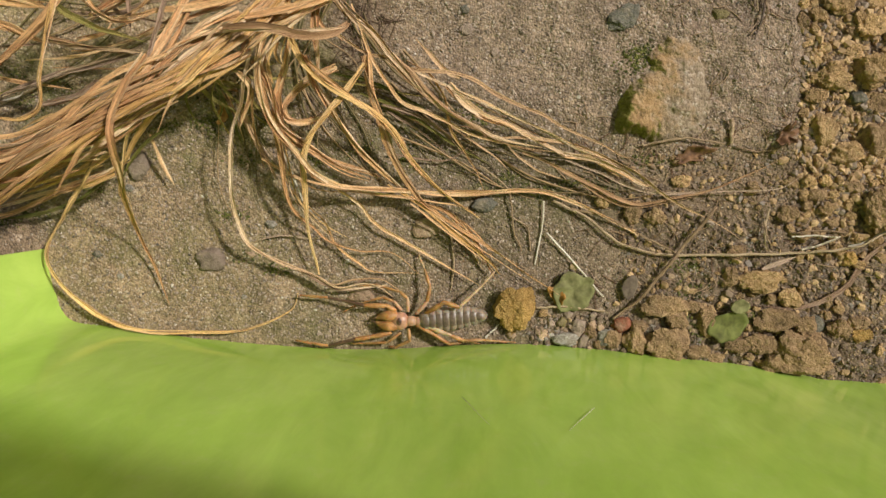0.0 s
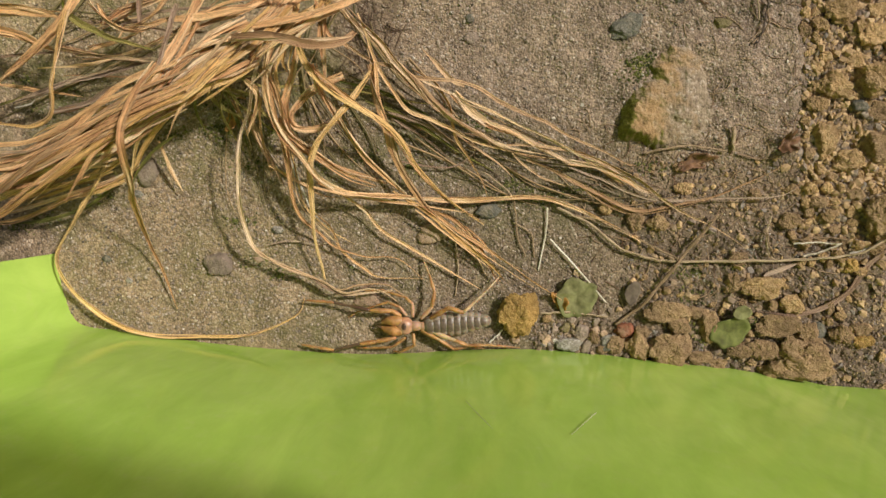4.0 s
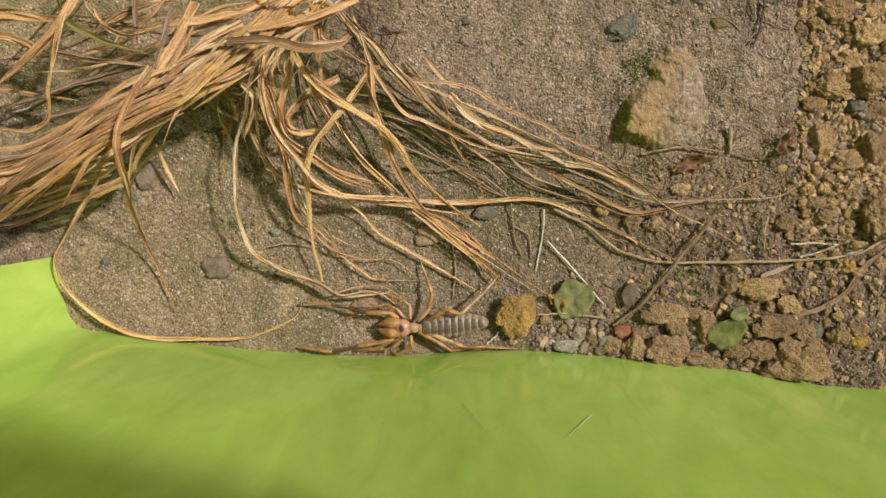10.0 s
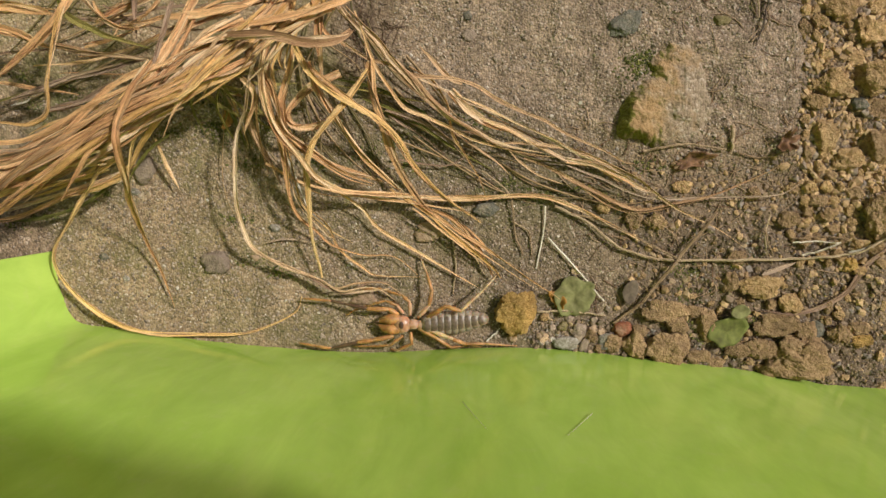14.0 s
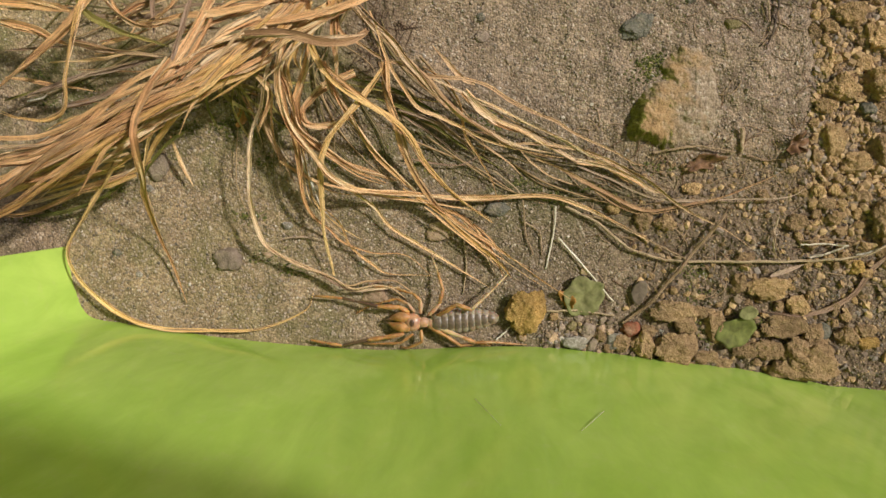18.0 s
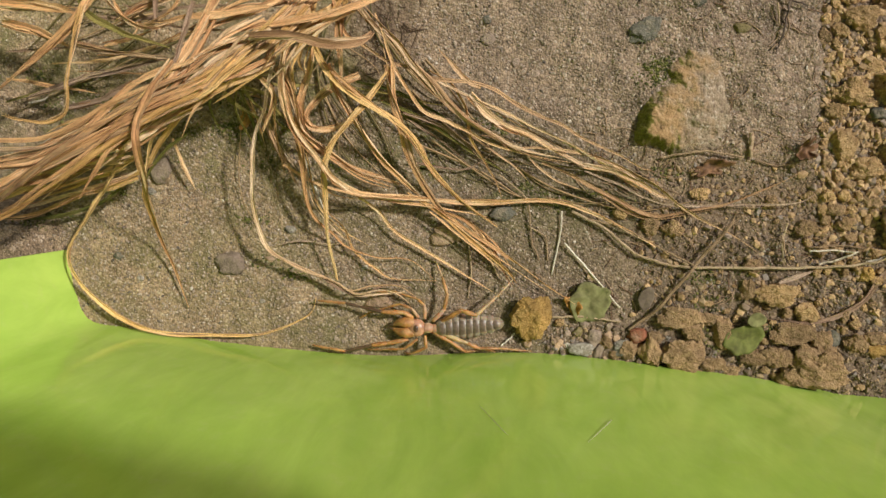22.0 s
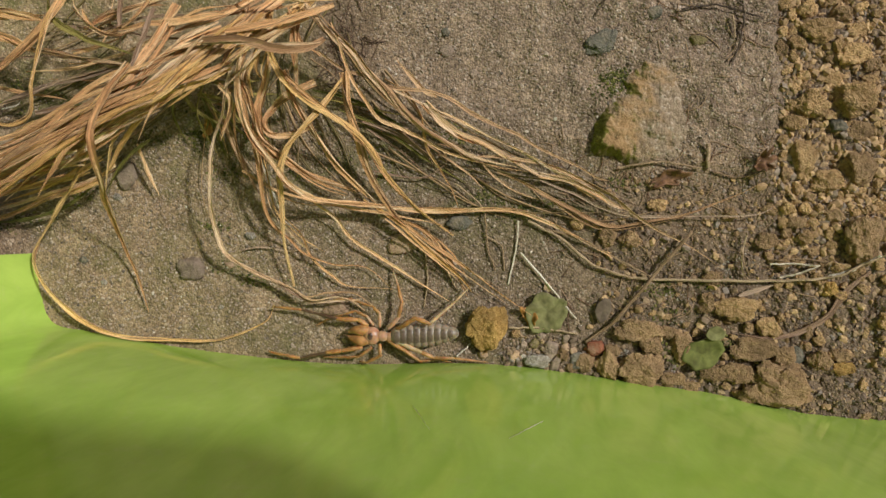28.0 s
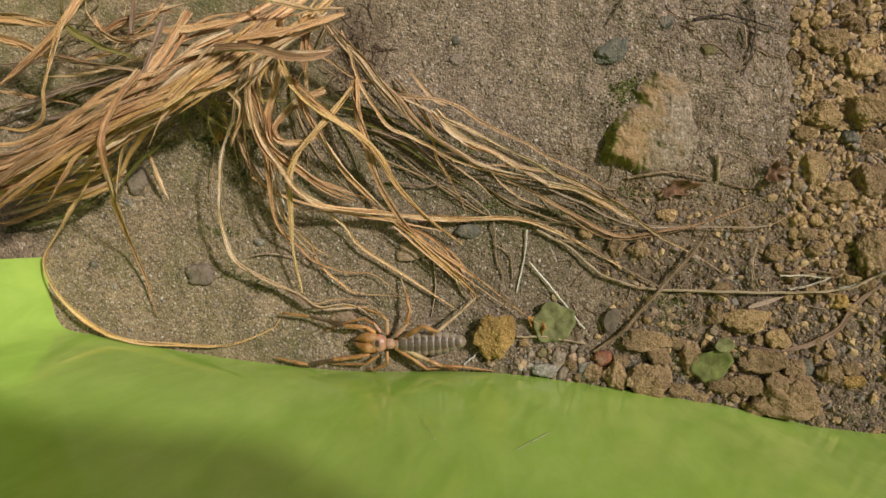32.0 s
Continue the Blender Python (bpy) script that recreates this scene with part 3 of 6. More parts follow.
def ribbon(name, points, width, mat, fold=0.36, twist=0.0, thick=0.12, tip=0.06, root=0.5, count=0, phase=0.0):
    """A creased, unevenly wide grass blade along points (mm)."""
    count = count or max(18, 9 * len(points))
    line = spline(points, count)
    run = np.concatenate([[0], np.cumsum(np.linalg.norm(np.diff(line, axis=0), axis=1))])
    for i in range(count):
        k = min(1.0, run[i] / 8)
        for ax_, fq, am in ((0, 0.06, 0.6), (1, 0.06, 0.6), (2, 0.09, 0.7), (0, 0.2, 0.12), (1, 0.2, 0.12)):
            line[i, ax_] += k * am * noise.noise(Vector((run[i] * fq, phase * 11 + ax_ * 5, fq * 50)))
        line[i, 2] = max(line[i, 2], gz(line[i, 0], line[i, 1]) + 0.3)
    dirs = np.gradient(line, axis=0)
    dirs /= np.linalg.norm(dirs, axis=1)[:, None] + 1e-9
    verts, uvs, length = [], [], 0.0
    for i in range(count):
        u = i / (count - 1)
        if i:
            length += np.linalg.norm(line[i] - line[i - 1])
        w = width * 0.5 * (root + (1 - root) * min(1, u * 6)) * (1 - (1 - tip) * max(0, (u - 0.5) / 0.5) ** 1.6)
        w *= 1 + 0.30 * noise.noise(Vector((length * 0.09, phase * 9, 1))) + 0.14 * noise.noise(Vector((length * 0.35, phase * 9, 5)))
        side = np.cross(dirs[i], (0, 0, 1.0))
        side /= np.linalg.norm(side) + 1e-9
        up = np.cross(side, dirs[i])
        a = twist * (1.9 * noise.noise(Vector((length * 0.06, phase * 7, 9))) + 1.1 * math.sin(length * 0.05 + phase))
        s, q = side * math.cos(a) + up * math.sin(a), up * math.cos(a) - side * math.sin(a)
        fo = fold * (1 + 0.9 * noise.noise(Vector((length * 0.08, phase * 5, 13)))) * (1 if phase > 1.6 else -0.7)
        wob = 0.10 * w * noise.noise(Vector((length * 0.3, phase * 3, 17)))
        le, ce, re = (line[i] + s * (-w + wob) + q * fo * w), (line[i] + s * wob * 0.5 - q * 0.5 * fo * w), (line[i] + s * (w + wob) + q * 0.85 * fo * w)
        ml, mr = (le + ce) / 2 + q * 0.10 * w * fo, (re + ce) / 2 + q * 0.10 * w * fo
        d = q * thick
        ring = ((le, 0), (ml, 0.25), (ce, 0.5), (ce, 0.5), (mr, 0.75), (re, 1), (re, 1), (re - d, 1), (re - d, 1), (ce - d, 0.5), (le - d, 0), (le - d, 0), (le, 0))
        for v, a in ring:
            verts.append(v * MM)
            uvs.append((a, length * 0.1))
    faces, n = [], 13
    for i in range(count - 1):
        for k in (0, 1, 3, 4, 6, 8, 9, 11):
            faces.append((i * n + k, i * n + k + 1, (i + 1) * n + k + 1, (i + 1) * n + k))
    me = mesh(name, verts, faces, mat)
    lay = me.uv_layers.new(name="UVMap")
    idx = np.empty(len(me.loops), np.int32)
    me.loops.foreach_get("vertex_index", idx)
    lay.data.foreach_set("uv", np.array(uvs, np.float32)[idx].ravel())
    return me


def tube(name, points, radii, mat, sides=10, count=0, flat=1.0):
    """A tapered round limb or stem along points (mm), closed at both ends."""
    count = count or max(8, 5 * len(points))
    line = spline(points, count)
    rr = np.interp(np.linspace(0, 1, count), np.linspace(0, 1, len(radii)), radii)
    dirs = np.gradient(line, axis=0)
    verts, uvs, length = [], [], 0.0
    for i in range(count):
        d = Vector(dirs[i]).normalized()
        if i:
            length += np.linalg.norm(line[i] - line[i - 1])
        s = d.cross(Vector((0, 0, 1)))
        s = s.normalized() if s.length > 1e-4 else Vector((1, 0, 0))
        u = s.cross(d)
        for k in range(sides):
            a = 2 * math.pi * k / sides
            verts.append((Vector(line[i]) + (s * math.cos(a) + u * math.sin(a) * flat) * rr[i]) * MM)
            uvs.append((k / sides, length * 0.1))
    faces = []
    for i in range(count - 1):
        for k in range(sides):
            faces.append((i * sides + k, i * sides + (k + 1) % sides, (i + 1) * sides + (k + 1) % sides, (i + 1) * sides + k))
    faces.append(tuple(range(sides))[::-1])
    faces.append(tuple((count - 1) * sides + k for k in range(sides)))
    me = mesh(name, verts, faces, mat)
    lay = me.uv_layers.new(name="UVMap")
    idx = np.empty(len(me.loops), np.int32)
    me.loops.foreach_get("vertex_index", idx)
    lay.data.foreach_set("uv", np.array(uvs, np.float32)[idx].ravel())
    return me


def lump(name, mat, seed, rough=0.28, angular=0.5, sub=3):
    """A stone or clod of unit radius: a block broken along flat faces, its faces gritty."""
    bm = bmesh.new()
    bmesh.ops.create_icosphere(bm, subdivisions=sub, radius=1.0)
    rnd = random.Random(seed)
    planes = [(Vector((rnd.gauss(0, 1), rnd.gauss(0, 1), rnd.gauss(0, 0.8))).normalized(), rnd.uniform(0.62, 0.92)) for _ in range(11)]
    planes.append((Vector((rnd.uniform(-0.25, 0.25), rnd.uniform(-0.25, 0.25), 1)).normalized(), rnd.uniform(0.6, 0.8)))
    off = Vector((seed * 3.7, seed * 1.3, seed * 2.1))
    for v in bm.verts:
        d = v.co.normalized()
        q = d + Vector((noise.noise(d * 2 + off), noise.noise(d * 2 - off), noise.noise(d * 2 + off * 2))) * rough * 0.35
        r = 1.0
        for nrm, dist in planes:
            c = q.dot(nrm)
            if c > 0.05:
                r = min(r, dist / c + (1 - angular) * 0.2)
        r *= 1 + rough * (noise.noise(d * 1.6 + off) * 0.8 + noise.noise(d * 3.4 + off) * 0.45 + noise.noise(d * 8.0 + off) * 0.22 + noise.noise(d * 17.0 + off) * 0.16 + noise.noise(d * 30.0 + off) * 0.12)
        r -= rough * 0.5 * max(0.0, noise.noise(d * 2.3 - off) - 0.25)
        v.co = d * r
    me = bpy.data.meshes.new(name)
    bm.to_mesh(me)
    bm.free()
    me.materials.append(mat)
    me.polygons.foreach_set("use_smooth", [angular < 0.92] * len(me.polygons))
    return me


# ---- ground ----
def grid_lines(lo, hi, step, far):
    mid = np.arange(lo, hi + step / 2, step)
    out, d, x = [], step, hi
    while x < far:
        d *= 1.45
        x += d
        out.append(x)
    left, d, x = [], step, lo
    while x > -far:
        d *= 1.45
        x -= d
        left.append(x)
    return np.concatenate([left[::-1], mid, out])


gx, gy = grid_lines(-190, 190, 0.9, 60000), grid_lines(-95, 130, 0.9, 60000)
X, Y = np.meshgrid(gx, gy)
Z = ground_mm(X, Y)
nx, ny = len(gx), len(gy)
gid = np.arange(nx * ny).reshape(ny, nx)
gfaces = np.stack([gid[:-1, :-1], gid[:-1, 1:], gid[1:, 1:], gid[1:, :-1]], -1).reshape(-1, 4)
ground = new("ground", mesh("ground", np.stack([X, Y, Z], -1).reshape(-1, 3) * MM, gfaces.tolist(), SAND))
tagged(ground, "dry sandy soil with a grey crust and brown crumbly earth", "ground", kind="structure")


def scatter(name, count, mat, place, sizes, seed, label, fine=0, lift=0.25):
    """Loose worn pieces in one mesh; fine: how often each piece's faces are split."""
    r = np.random.RandomState(seed)
    xy = place(r, count)
    s = sizes(r, count)
    bm = bmesh.new()
    if fine:
        bmesh.ops.create_icosphere(bm, subdivisions=fine, radius=1.0)
    else:
        bmesh.ops.create_cube(bm, size=1.15)
        bmesh.ops.triangulate(bm, faces=bm.faces[:])
    base = np.array([v.co[:] for v in bm.verts])
    bm.verts.index_update()
    tri = np.array([[v.index for v in f.verts] for f in bm.faces])
    bm.free()
    n = len(base)
    a, tilt = r.rand(count) * 6.283, r.rand(count) * 6.283
    v = base[None] * (0.55 + 0.7 * r.rand(count, n, 1)) * np.stack([s, s * (0.6 + 0.5 * r.rand(count)), s * (0.5 + 0.4 * r.rand(count))], -1)[:, None, :]
    ct, st = np.cos(tilt)[:, None], np.sin(tilt)[:, None]
    v = np.stack([v[..., 0], v[..., 1] * ct - v[..., 2] * st, v[..., 1] * st + v[..., 2] * ct], -1)
    c, q = np.cos(a)[:, None], np.sin(a)[:, None]
    vx, vy = v[..., 0] * c - v[..., 1] * q, v[..., 0] * q + v[..., 1] * c
    z = ground_mm(xy[:, 0], xy[:, 1])
    out = np.stack([vx + xy[:, :1], vy + xy[:, 1:], v[..., 2] + (z + s * lift)[:, None]], -1).reshape(-1, 3) * MM
    f = (tri[None] + n * np.arange(count)[:, None, None]).reshape(-1, 3)
    return tagged(new(name, mesh(name, out, f.tolist(), mat, False)), label, name.replace("_", " "), kind="stuff")


def over_view(r, n):
    return np.stack([r.uniform(-185, 178, n), r.uniform(-75, 112, n)], -1)


def over_soil(r, n):
    p = np.stack([r.uniform(44, 180, n * 3), r.uniform(-74, 112, n * 3)], -1)
    edge = lattice(p[:, 0] / 9, p[:, 1] / 9, 21) * 6
    keep = (p[:, 0] + 0.35 * edge + 0.05 * p[:, 1] > 113) | ((p[:, 0] > 50 + edge) & (p[:, 1] < 8 + edge + 0.12 * (p[:, 0] - 60)) & (r.rand(n * 3) < 0.55))
    return p[keep][:n]


def few(place):
    def f(r, n):
        p = place(r, n)
        return p if len(p) == n else np.concatenate([p, p[:n - len(p)]])
    return f


scatter("sand_grains", 44000, GRAIN, over_view, lambda r, n: 0.17 + 0.33 * r.rand(n) ** 2.4, 1, "loose pale and dark sand grains on the soil")
scatter("soil_crumbs", 14000, CRUMB, few(over_soil), lambda r, n: 0.3 + 0.6 * r.rand(n) ** 2, 2, "brown crumbs of dry earth")
scatter("earth_crumbs", 9000, CRUMB, few(over_soil), lambda r, n: 0.45 + 1.35 * r.rand(n) ** 2.6, 6, "coarse brown crumbs of dry earth", 1, -0.15)


def over_bank(r, n):
    p = over_soil(r, n * 4)
    p = p[((p[:, 0] > 110) & (p[:, 1] > -20)) | (r.rand(len(p)) < 0.14)]
    return p[:n]


scatter("ochre_crumbs", 5600, BANK, few(over_bank), lambda r, n: 0.55 + 1.5 * r.rand(n) ** 2.2, 16, "angular ochre crumbs of clay on the brown earth", 1, 0.15)


def over_foot(r, n):
    return np.stack([r.uniform(17.2, 58.0, n), r.uniform(-61.3, -48.8, n)], -1)


scatter("foot_crumbs", 420, CRUMB, over_foot, lambda r, n: 0.3 + 1.2 * r.rand(n) ** 2.2, 14, "grey-brown crumbs against the plastic sheet", 1)


def over_west(r, n):
    return np.stack([r.uniform(-160, 40, n), r.uniform(-58, 30, n)], -1)


scatter("coarse_grains", 10000, GRAIN, over_west, lambda r, n: 0.26 + 0.5 * r.rand(n) ** 2.5, 19, "coarse pale grains on the warm sand", 1, 0.1)


def over_crust(r, n):
    return np.stack([r.uniform(-30, 120, n), r.uniform(6, 112, n)], -1)


scatter("crust_lumps", 9000, GRAIN, over_crust, lambda r, n: 0.25 + 0.75 * r.rand(n) ** 4.5, 8, "small lumps on the grey sand crust", 1, -0.1)


def fibres(name, count, place, seed, mat, label, width=0.16):
    """Many fine rootlets and plant bits in one mesh."""
    r = np.random.RandomState(seed)
    verts, faces = [], []
    for x, y in place(r, count):
        a, turn, step = r.uniform(0, 6.28), r.uniform(-0.3, 0.3), r.uniform(0.4, 2.2)
        w = width * r.uniform(0.5, 1.3)
        for k in range(6):
            z = gz(x, y) + 0.25 + 0.5 * math.sin(k * 0.6) * r.rand()
            sx, sy = -math.sin(a) * w, math.cos(a) * w
            o = len(verts)
            verts += [((x + sx) * MM, (y + sy) * MM, z * MM), (x * MM, y * MM, (z + w * 1.4) * MM), ((x - sx) * MM, (y - sy) * MM, z * MM)]
            if k:
                for q in range(3):
                    faces.append((o - 3 + q, o - 3 + (q + 1) % 3, o + (q + 1) % 3, o + q))
            a += turn + r.uniform(-0.25, 0.25)
            x, y = x + math.cos(a) * step, y + math.sin(a) * step
    return tagged(new(name, mesh(name, verts, faces, mat)), label, name.replace("_", " "), kind="stuff")


def over_litter(r, n):
    k = n * 3 // 4
    return np.concatenate([np.stack([r.uniform(30, 150, k), r.uniform(-40, 22, k)], -1), np.stack([r.uniform(60, 120, n - k), r.uniform(14, 95, n - k)], -1)])


fibres("rootlets", 300, over_litter, 3, STEM, "fine dry rootlets and plant bits on the soil")


def over_crown(r, n):
    return np.stack([-40.9 + r.randn(n) * 5, 54.8 + r.randn(n) * 8], -1)


fibres("crown_litter", 80, over_crown, 12, ROOT, "dark root litter beside the tussock's crown", 0.15)
fibres("dark_rootlets", 150, over_litter, 9, LEAF_BROWN, "fine dark reddish rootlets in the crust", 0.13)


# ---- green plastic sheet ----
def plastic_sheet(name, foot, lean, height, count, label):
    """A sheet standing on its foot line; lean(u, h) is its outward offset in mm."""
    line = spline([(x, y, 0) for x, y in foot], count)
    d = np.gradient(line, axis=0)
    out = np.stack([d[:, 1], -d[:, 0]], -1)
    out /= np.linalg.norm(out, axis=1)[:, None]
    hs = np.linspace(-2.5, height, 90)
    verts, faces = [], []
    for layer in (0.0, 1.4):
        for i in range(count):
            u = i / (count - 1)
            for h in hs:
                o = lean(u, h) + layer
                verts.append(((line[i, 0] + out[i, 0] * o) * MM, (line[i, 1] + out[i, 1] * o) * MM, h * MM))
    n, m = len(hs), count * len(hs)
    for i in range(count - 1):
        for k in range(n - 1):
            a = i * n + k
            faces.append((a, a + 1, a + n + 1, a + n))
            faces.append((m + a, m + a + n, m + a + n + 1, m + a + 1))
        faces.append((i * n + n - 1, m + i * n + n - 1, m + (i + 1) * n + n - 1, (i + 1) * n + n - 1))
    for i in (0, count - 1):
        for k in range(n - 1):
            a = i * n + k
            q = (a, m + a, m + a + 1, a + 1)
            faces.append(q if i == 0 else q[::-1])
    ob = new(name, mesh(name, verts, faces, PLASTIC))
    return tagged(ob, label, "plastic sheet", kind="structure")


FOOT = [(-158.2, -26.0), (-157.4, -33.0), (-155.6, -41.5), (-150.2, -52.1), (-136.6, -54.6), (-115.1, -57.2), (-93.8, -59.5), (-72.5, -61.0), (-51.4, -62.0), (-30.4, -61.8), (-9.6, -60.5), (11.1, -59.6), (31.6, -60.2), (52.0, -61.9), (72.3, -63.7), (92.4, -65.8), (112.5, -69.1), (125.5, -71.4), (145.9, -71.9), (175.6, -71.5), (210.6, -73.1)]


def sheet_lean(u, h):
    wing = min(1.0, max(0.0, (0.16 - u) / 0.05))
    return 0.02 * h - wing * 0.35 * max(0, h - 62) + 0.55 * max(0, h - 215) + 0.5 * math.sin(h / 26 + 9 * u) * min(1, max(0, h) / 20)


plastic_sheet("plastic_sheet", FOOT, sheet_lean, 430, 130, "glossy lime green plastic sheet standing upright on the soil")
plastic_sheet("plastic_sheet", [(-176.5, 239.1), (-180.8, 146.6), (-184.0, 80.3), (-184.2, 64.3), (-184.6, 56.2), (-185.5, 44.4)], lambda u, h: 0.05 * h + 0.4 * max(0, h - 215), 430, 40, "end of a lime green plastic sheet beside the grass")


# ---- stones and clods ----
LUMPS = {}


def stone(x, y, rx, ry, mat, name, label, category, h=0.7, sink=0.35, seed=0, turn=0.0, rough=0.28, angular=0.5, group="", sub=3):
    """A stone or clod with half widths rx, ry (mm), bedded in the soil."""
    key = (mat.name, seed % 9, rough, angular, sub)
    if key not in LUMPS:
        LUMPS[key] = lump(name, mat, seed % 9 + 1, rough, angular, sub)
    ob = new(name, LUMPS[key])
    rz = h * min(rx, ry)
    ob.matrix_world = Matrix.Translation(Vector((x, y, gz(x, y) + rz * (1 - 2 * sink))) * MM) @ pose(0, 0, 0, 0, 0, turn) @ Matrix.Diagonal((rx * MM * 1.12, ry * MM * 1.12, rz * MM * 1.15, 1))
    return tagged(ob, label, category, group)


def clod(x, y, rx, ry, seed, mat=None, h=0.7, turn=0.0):
    if mat is CLOD_PALE and rx > 4:
        rx, ry = rx * 0.84, ry * 0.84
    return stone(x, y, rx, ry, mat or CLOD, "clod", "crumbly clod of dry ochre-brown clay on the soil", "clod", h, 0.3, seed, turn, 0.30, 0.95, "clay clods", 5 if rx > 5 else 4 if rx > 2.4 else 3)


def pebble(x, y, rx, ry, mat, label, seed=1, h=0.7, turn=0.0, angular=0.55):
    return stone(x, y, rx, ry, mat, "pebble", label, "pebble", h, 0.4, seed, turn, 0.29, angular + 0.35)


pebble(-96.2, -29.9, 5.1, 4.49, GREY, "grey-brown pebble half sunk in the sand", 2, 0.42)
pebble(-17.4, -17.7, 6.12, 3.47, TAN, "smooth tan pebble on the sand", 3, 0.6, 8)
pebble(2.6, -9.1, 4.9, 2.65, SLATE, "dark slate pebble beside the grass", 4, 0.7, 5)
pebble(50.1, 55.8, 5.71, 4.08, SLATE, "blue-grey angular stone sunk in the crust", 7, 0.4, 35, 0.6)
pebble(67.4, 65.7, 3.27, 2.45, SLATE, "small blue-grey pebble in the crust", 6)
pebble(82.7, 56.6, 3.0, 2.0, OLIVE, "small olive pebble in the crust", 7)
pebble(32, -57.1, 4.69, 2.65, WHITE, "speckled white pebble against the plastic sheet", 1, 0.8)
pebble(36.4, -53.9, 2.24, 3.06, GREY, "small grey pebble beside the sheet", 3, 0.8)
pebble(51.8, -51.7, 3.88, 3.06, RED, "red-brown pebble among the clods", 6, 0.8)
pebble(-41.7, -42.1, 5.51, 3.06, TAN, "square-edged tan stone under the grass", 8, 0.5, -6, 0.9)
pebble(-4.7, 58.5, 1.43, 1.63, SLATE, "tiny dark pebble in the sand", 2, 0.4)
pebble(-4.1, 52.1, 2.65, 2.04, GREY, "tiny dark pebble in the sand", 4, 0.4)
pebble(5.5, 44.3, 1.63, 1.63, GREY, "tiny dark pebble in the sand", 6, 0.3)
pebble(12.8, 40.3, 1.63, 1.43, GREY, "tiny dark pebble in the sand", 8, 0.3)
pebble(131, 28.1, 2.86, 2.45, SLATE, "dark round pebble among the clods", 2, 0.9)
pebble(119.8, -52.1, 3.47, 3.88, SLATE, "dark pebble among the clods", 3, 0.8)
pebble(-126.2, -3.9, 2.04, 1.43, WHITE, "small white stone on the sand", 5)
pebble(-130.5, -36, 1.22, 1.02, WHITE, "small white stone on the sand", 2)
pebble(-84.9, -43.3, 1.02, 0.82, WHITE, "small white stone on the sand", 3)
pebble(-47, -29.8, 1.02, 0.82, WHITE, "small white stone on the sand", 4)
pebble(-74.4, -16.5, 2.04, 1.43, WHITE, "pale chip of stone on the sand", 7)
pebble(-82, -27.7, 1.63, 1.22, TAN, "small tan stone on the sand", 7)
pebble(-138.9, -28, 2.04, 1.43, SLATE, "small dark chip on the sand", 5, 0.5)
pebble(12.6, -46.7, 2.04, 2.04, OCHRE, "small ochre crumb of clay", 1)
pebble(44.5, -7.8, 2.86, 2.45, CLOD_PALE, "yellow crumb of clay beside the grass", 4, 0.8)
pebble(12.5, -56.1, 2.04, 1.84, TAN, "small tan pebble on the sand", 5)
pebble(-122.7, 4.8, 4.9, 5.31, GREY, "flat grey stone under the grass", 6, 0.4)
pebble(36.9, -52.6, 2.23, 3.05, GREY, "grey-brown rounded pebble beside the plastic sheet", 0, 0.8, 0)
pebble(41.1, -52.3, 1.89, 1.69, TAN, "tan rounded pebble beside the plastic sheet", 1, 0.8, 37)
pebble(38.3, -57.8, 2.84, 1.83, GREY, "grey-brown rounded pebble beside the plastic sheet", 2, 0.8, 74)
pebble(46.4, -56.7, 3.38, 2.84, WHITE, "speckled whitish pebble beside the plastic sheet", 3, 0.8, 21)
pebble(44.3, -53.1, 1.35, 1.35, TAN, "tan rounded pebble beside the plastic sheet", 4, 0.8, 58)
pebble(40.3, -55.2, 1.62, 1.22, GREY, "grey-brown rounded pebble beside the plastic sheet", 5, 0.8, 5)
pebble(30.5, -51.3, 2.30, 1.76, OLIVE, "dull olive pebble beside the ochre clod", 6, 0.8, 42)
pebble(26.6, -51.9, 1.35, 1.35, GREY, "grey-brown rounded pebble beside the plastic sheet", 7, 0.8, 79)
pebble(32.8, -48.7, 2.03, 1.35, GREY, "grey-brown rounded pebble beside the plastic sheet", 8, 0.8, 26)
pebble(24.0, -55.8, 2.03, 1.49, TAN, "tan rounded pebble beside the plastic sheet", 0, 0.8, 63)
pebble(12.5, -55.4, 1.69, 1.35, OCHRE, "small ochre crumb beside the camel spider", 1, 0.8, 10)
pebble(27.1, -56.3, 1.02, 1.62, WHITE, "speckled whitish pebble beside the plastic sheet", 2, 0.8, 47)
pebble(34.6, -31.1, 1.62, 1.35, TAN, "tan rounded pebble beside the plastic sheet", 3, 0.8, 84)
pebble(24.0, -47.9, 1.89, 1.62, CLOD_PALE, "yellow-brown crumb beside the crumpled leaf", 4, 0.8, 31)
pebble(41.9, -48.8, 1.76, 1.22, GREY, "grey-brown rounded pebble beside the plastic sheet", 5, 0.8, 68)
pebble(50.4, -57.4, 1.62, 1.49, WHITE, "speckled whitish pebble beside the plastic sheet", 6, 0.8, 15)
clod(13.9, -45.8, 7.5, 7.4, 4, OCHRE, 0.7)
clod(66.2, -45, 7.35, 3.67, 3)
clod(68.1, -58, 8.16, 5.71, 4, None, 0.75)
clod(57, -58.1, 4.49, 5.31, 5)
clod(78.7, -61.2, 5.31, 2.65, 6)
clod(81.9, -49.6, 3.47, 6.12, 7)
clod(114.2, -62, 12.24, 7.76, 8, None, 0.7, -8)
clod(101.2, -58, 5.31, 4.08, 9)
clod(99.4, -35.1, 8.57, 4.9, 1, CLOD_PALE)
clod(110.9, -42, 4.69, 4.29, 2, CLOD_PALE)
clod(106.2, -49.8, 7.76, 3.88, 3)
clod(116.8, -51.7, 3.88, 3.88, 4)
clod(128.3, -52.6, 4.29, 3.47, 5)
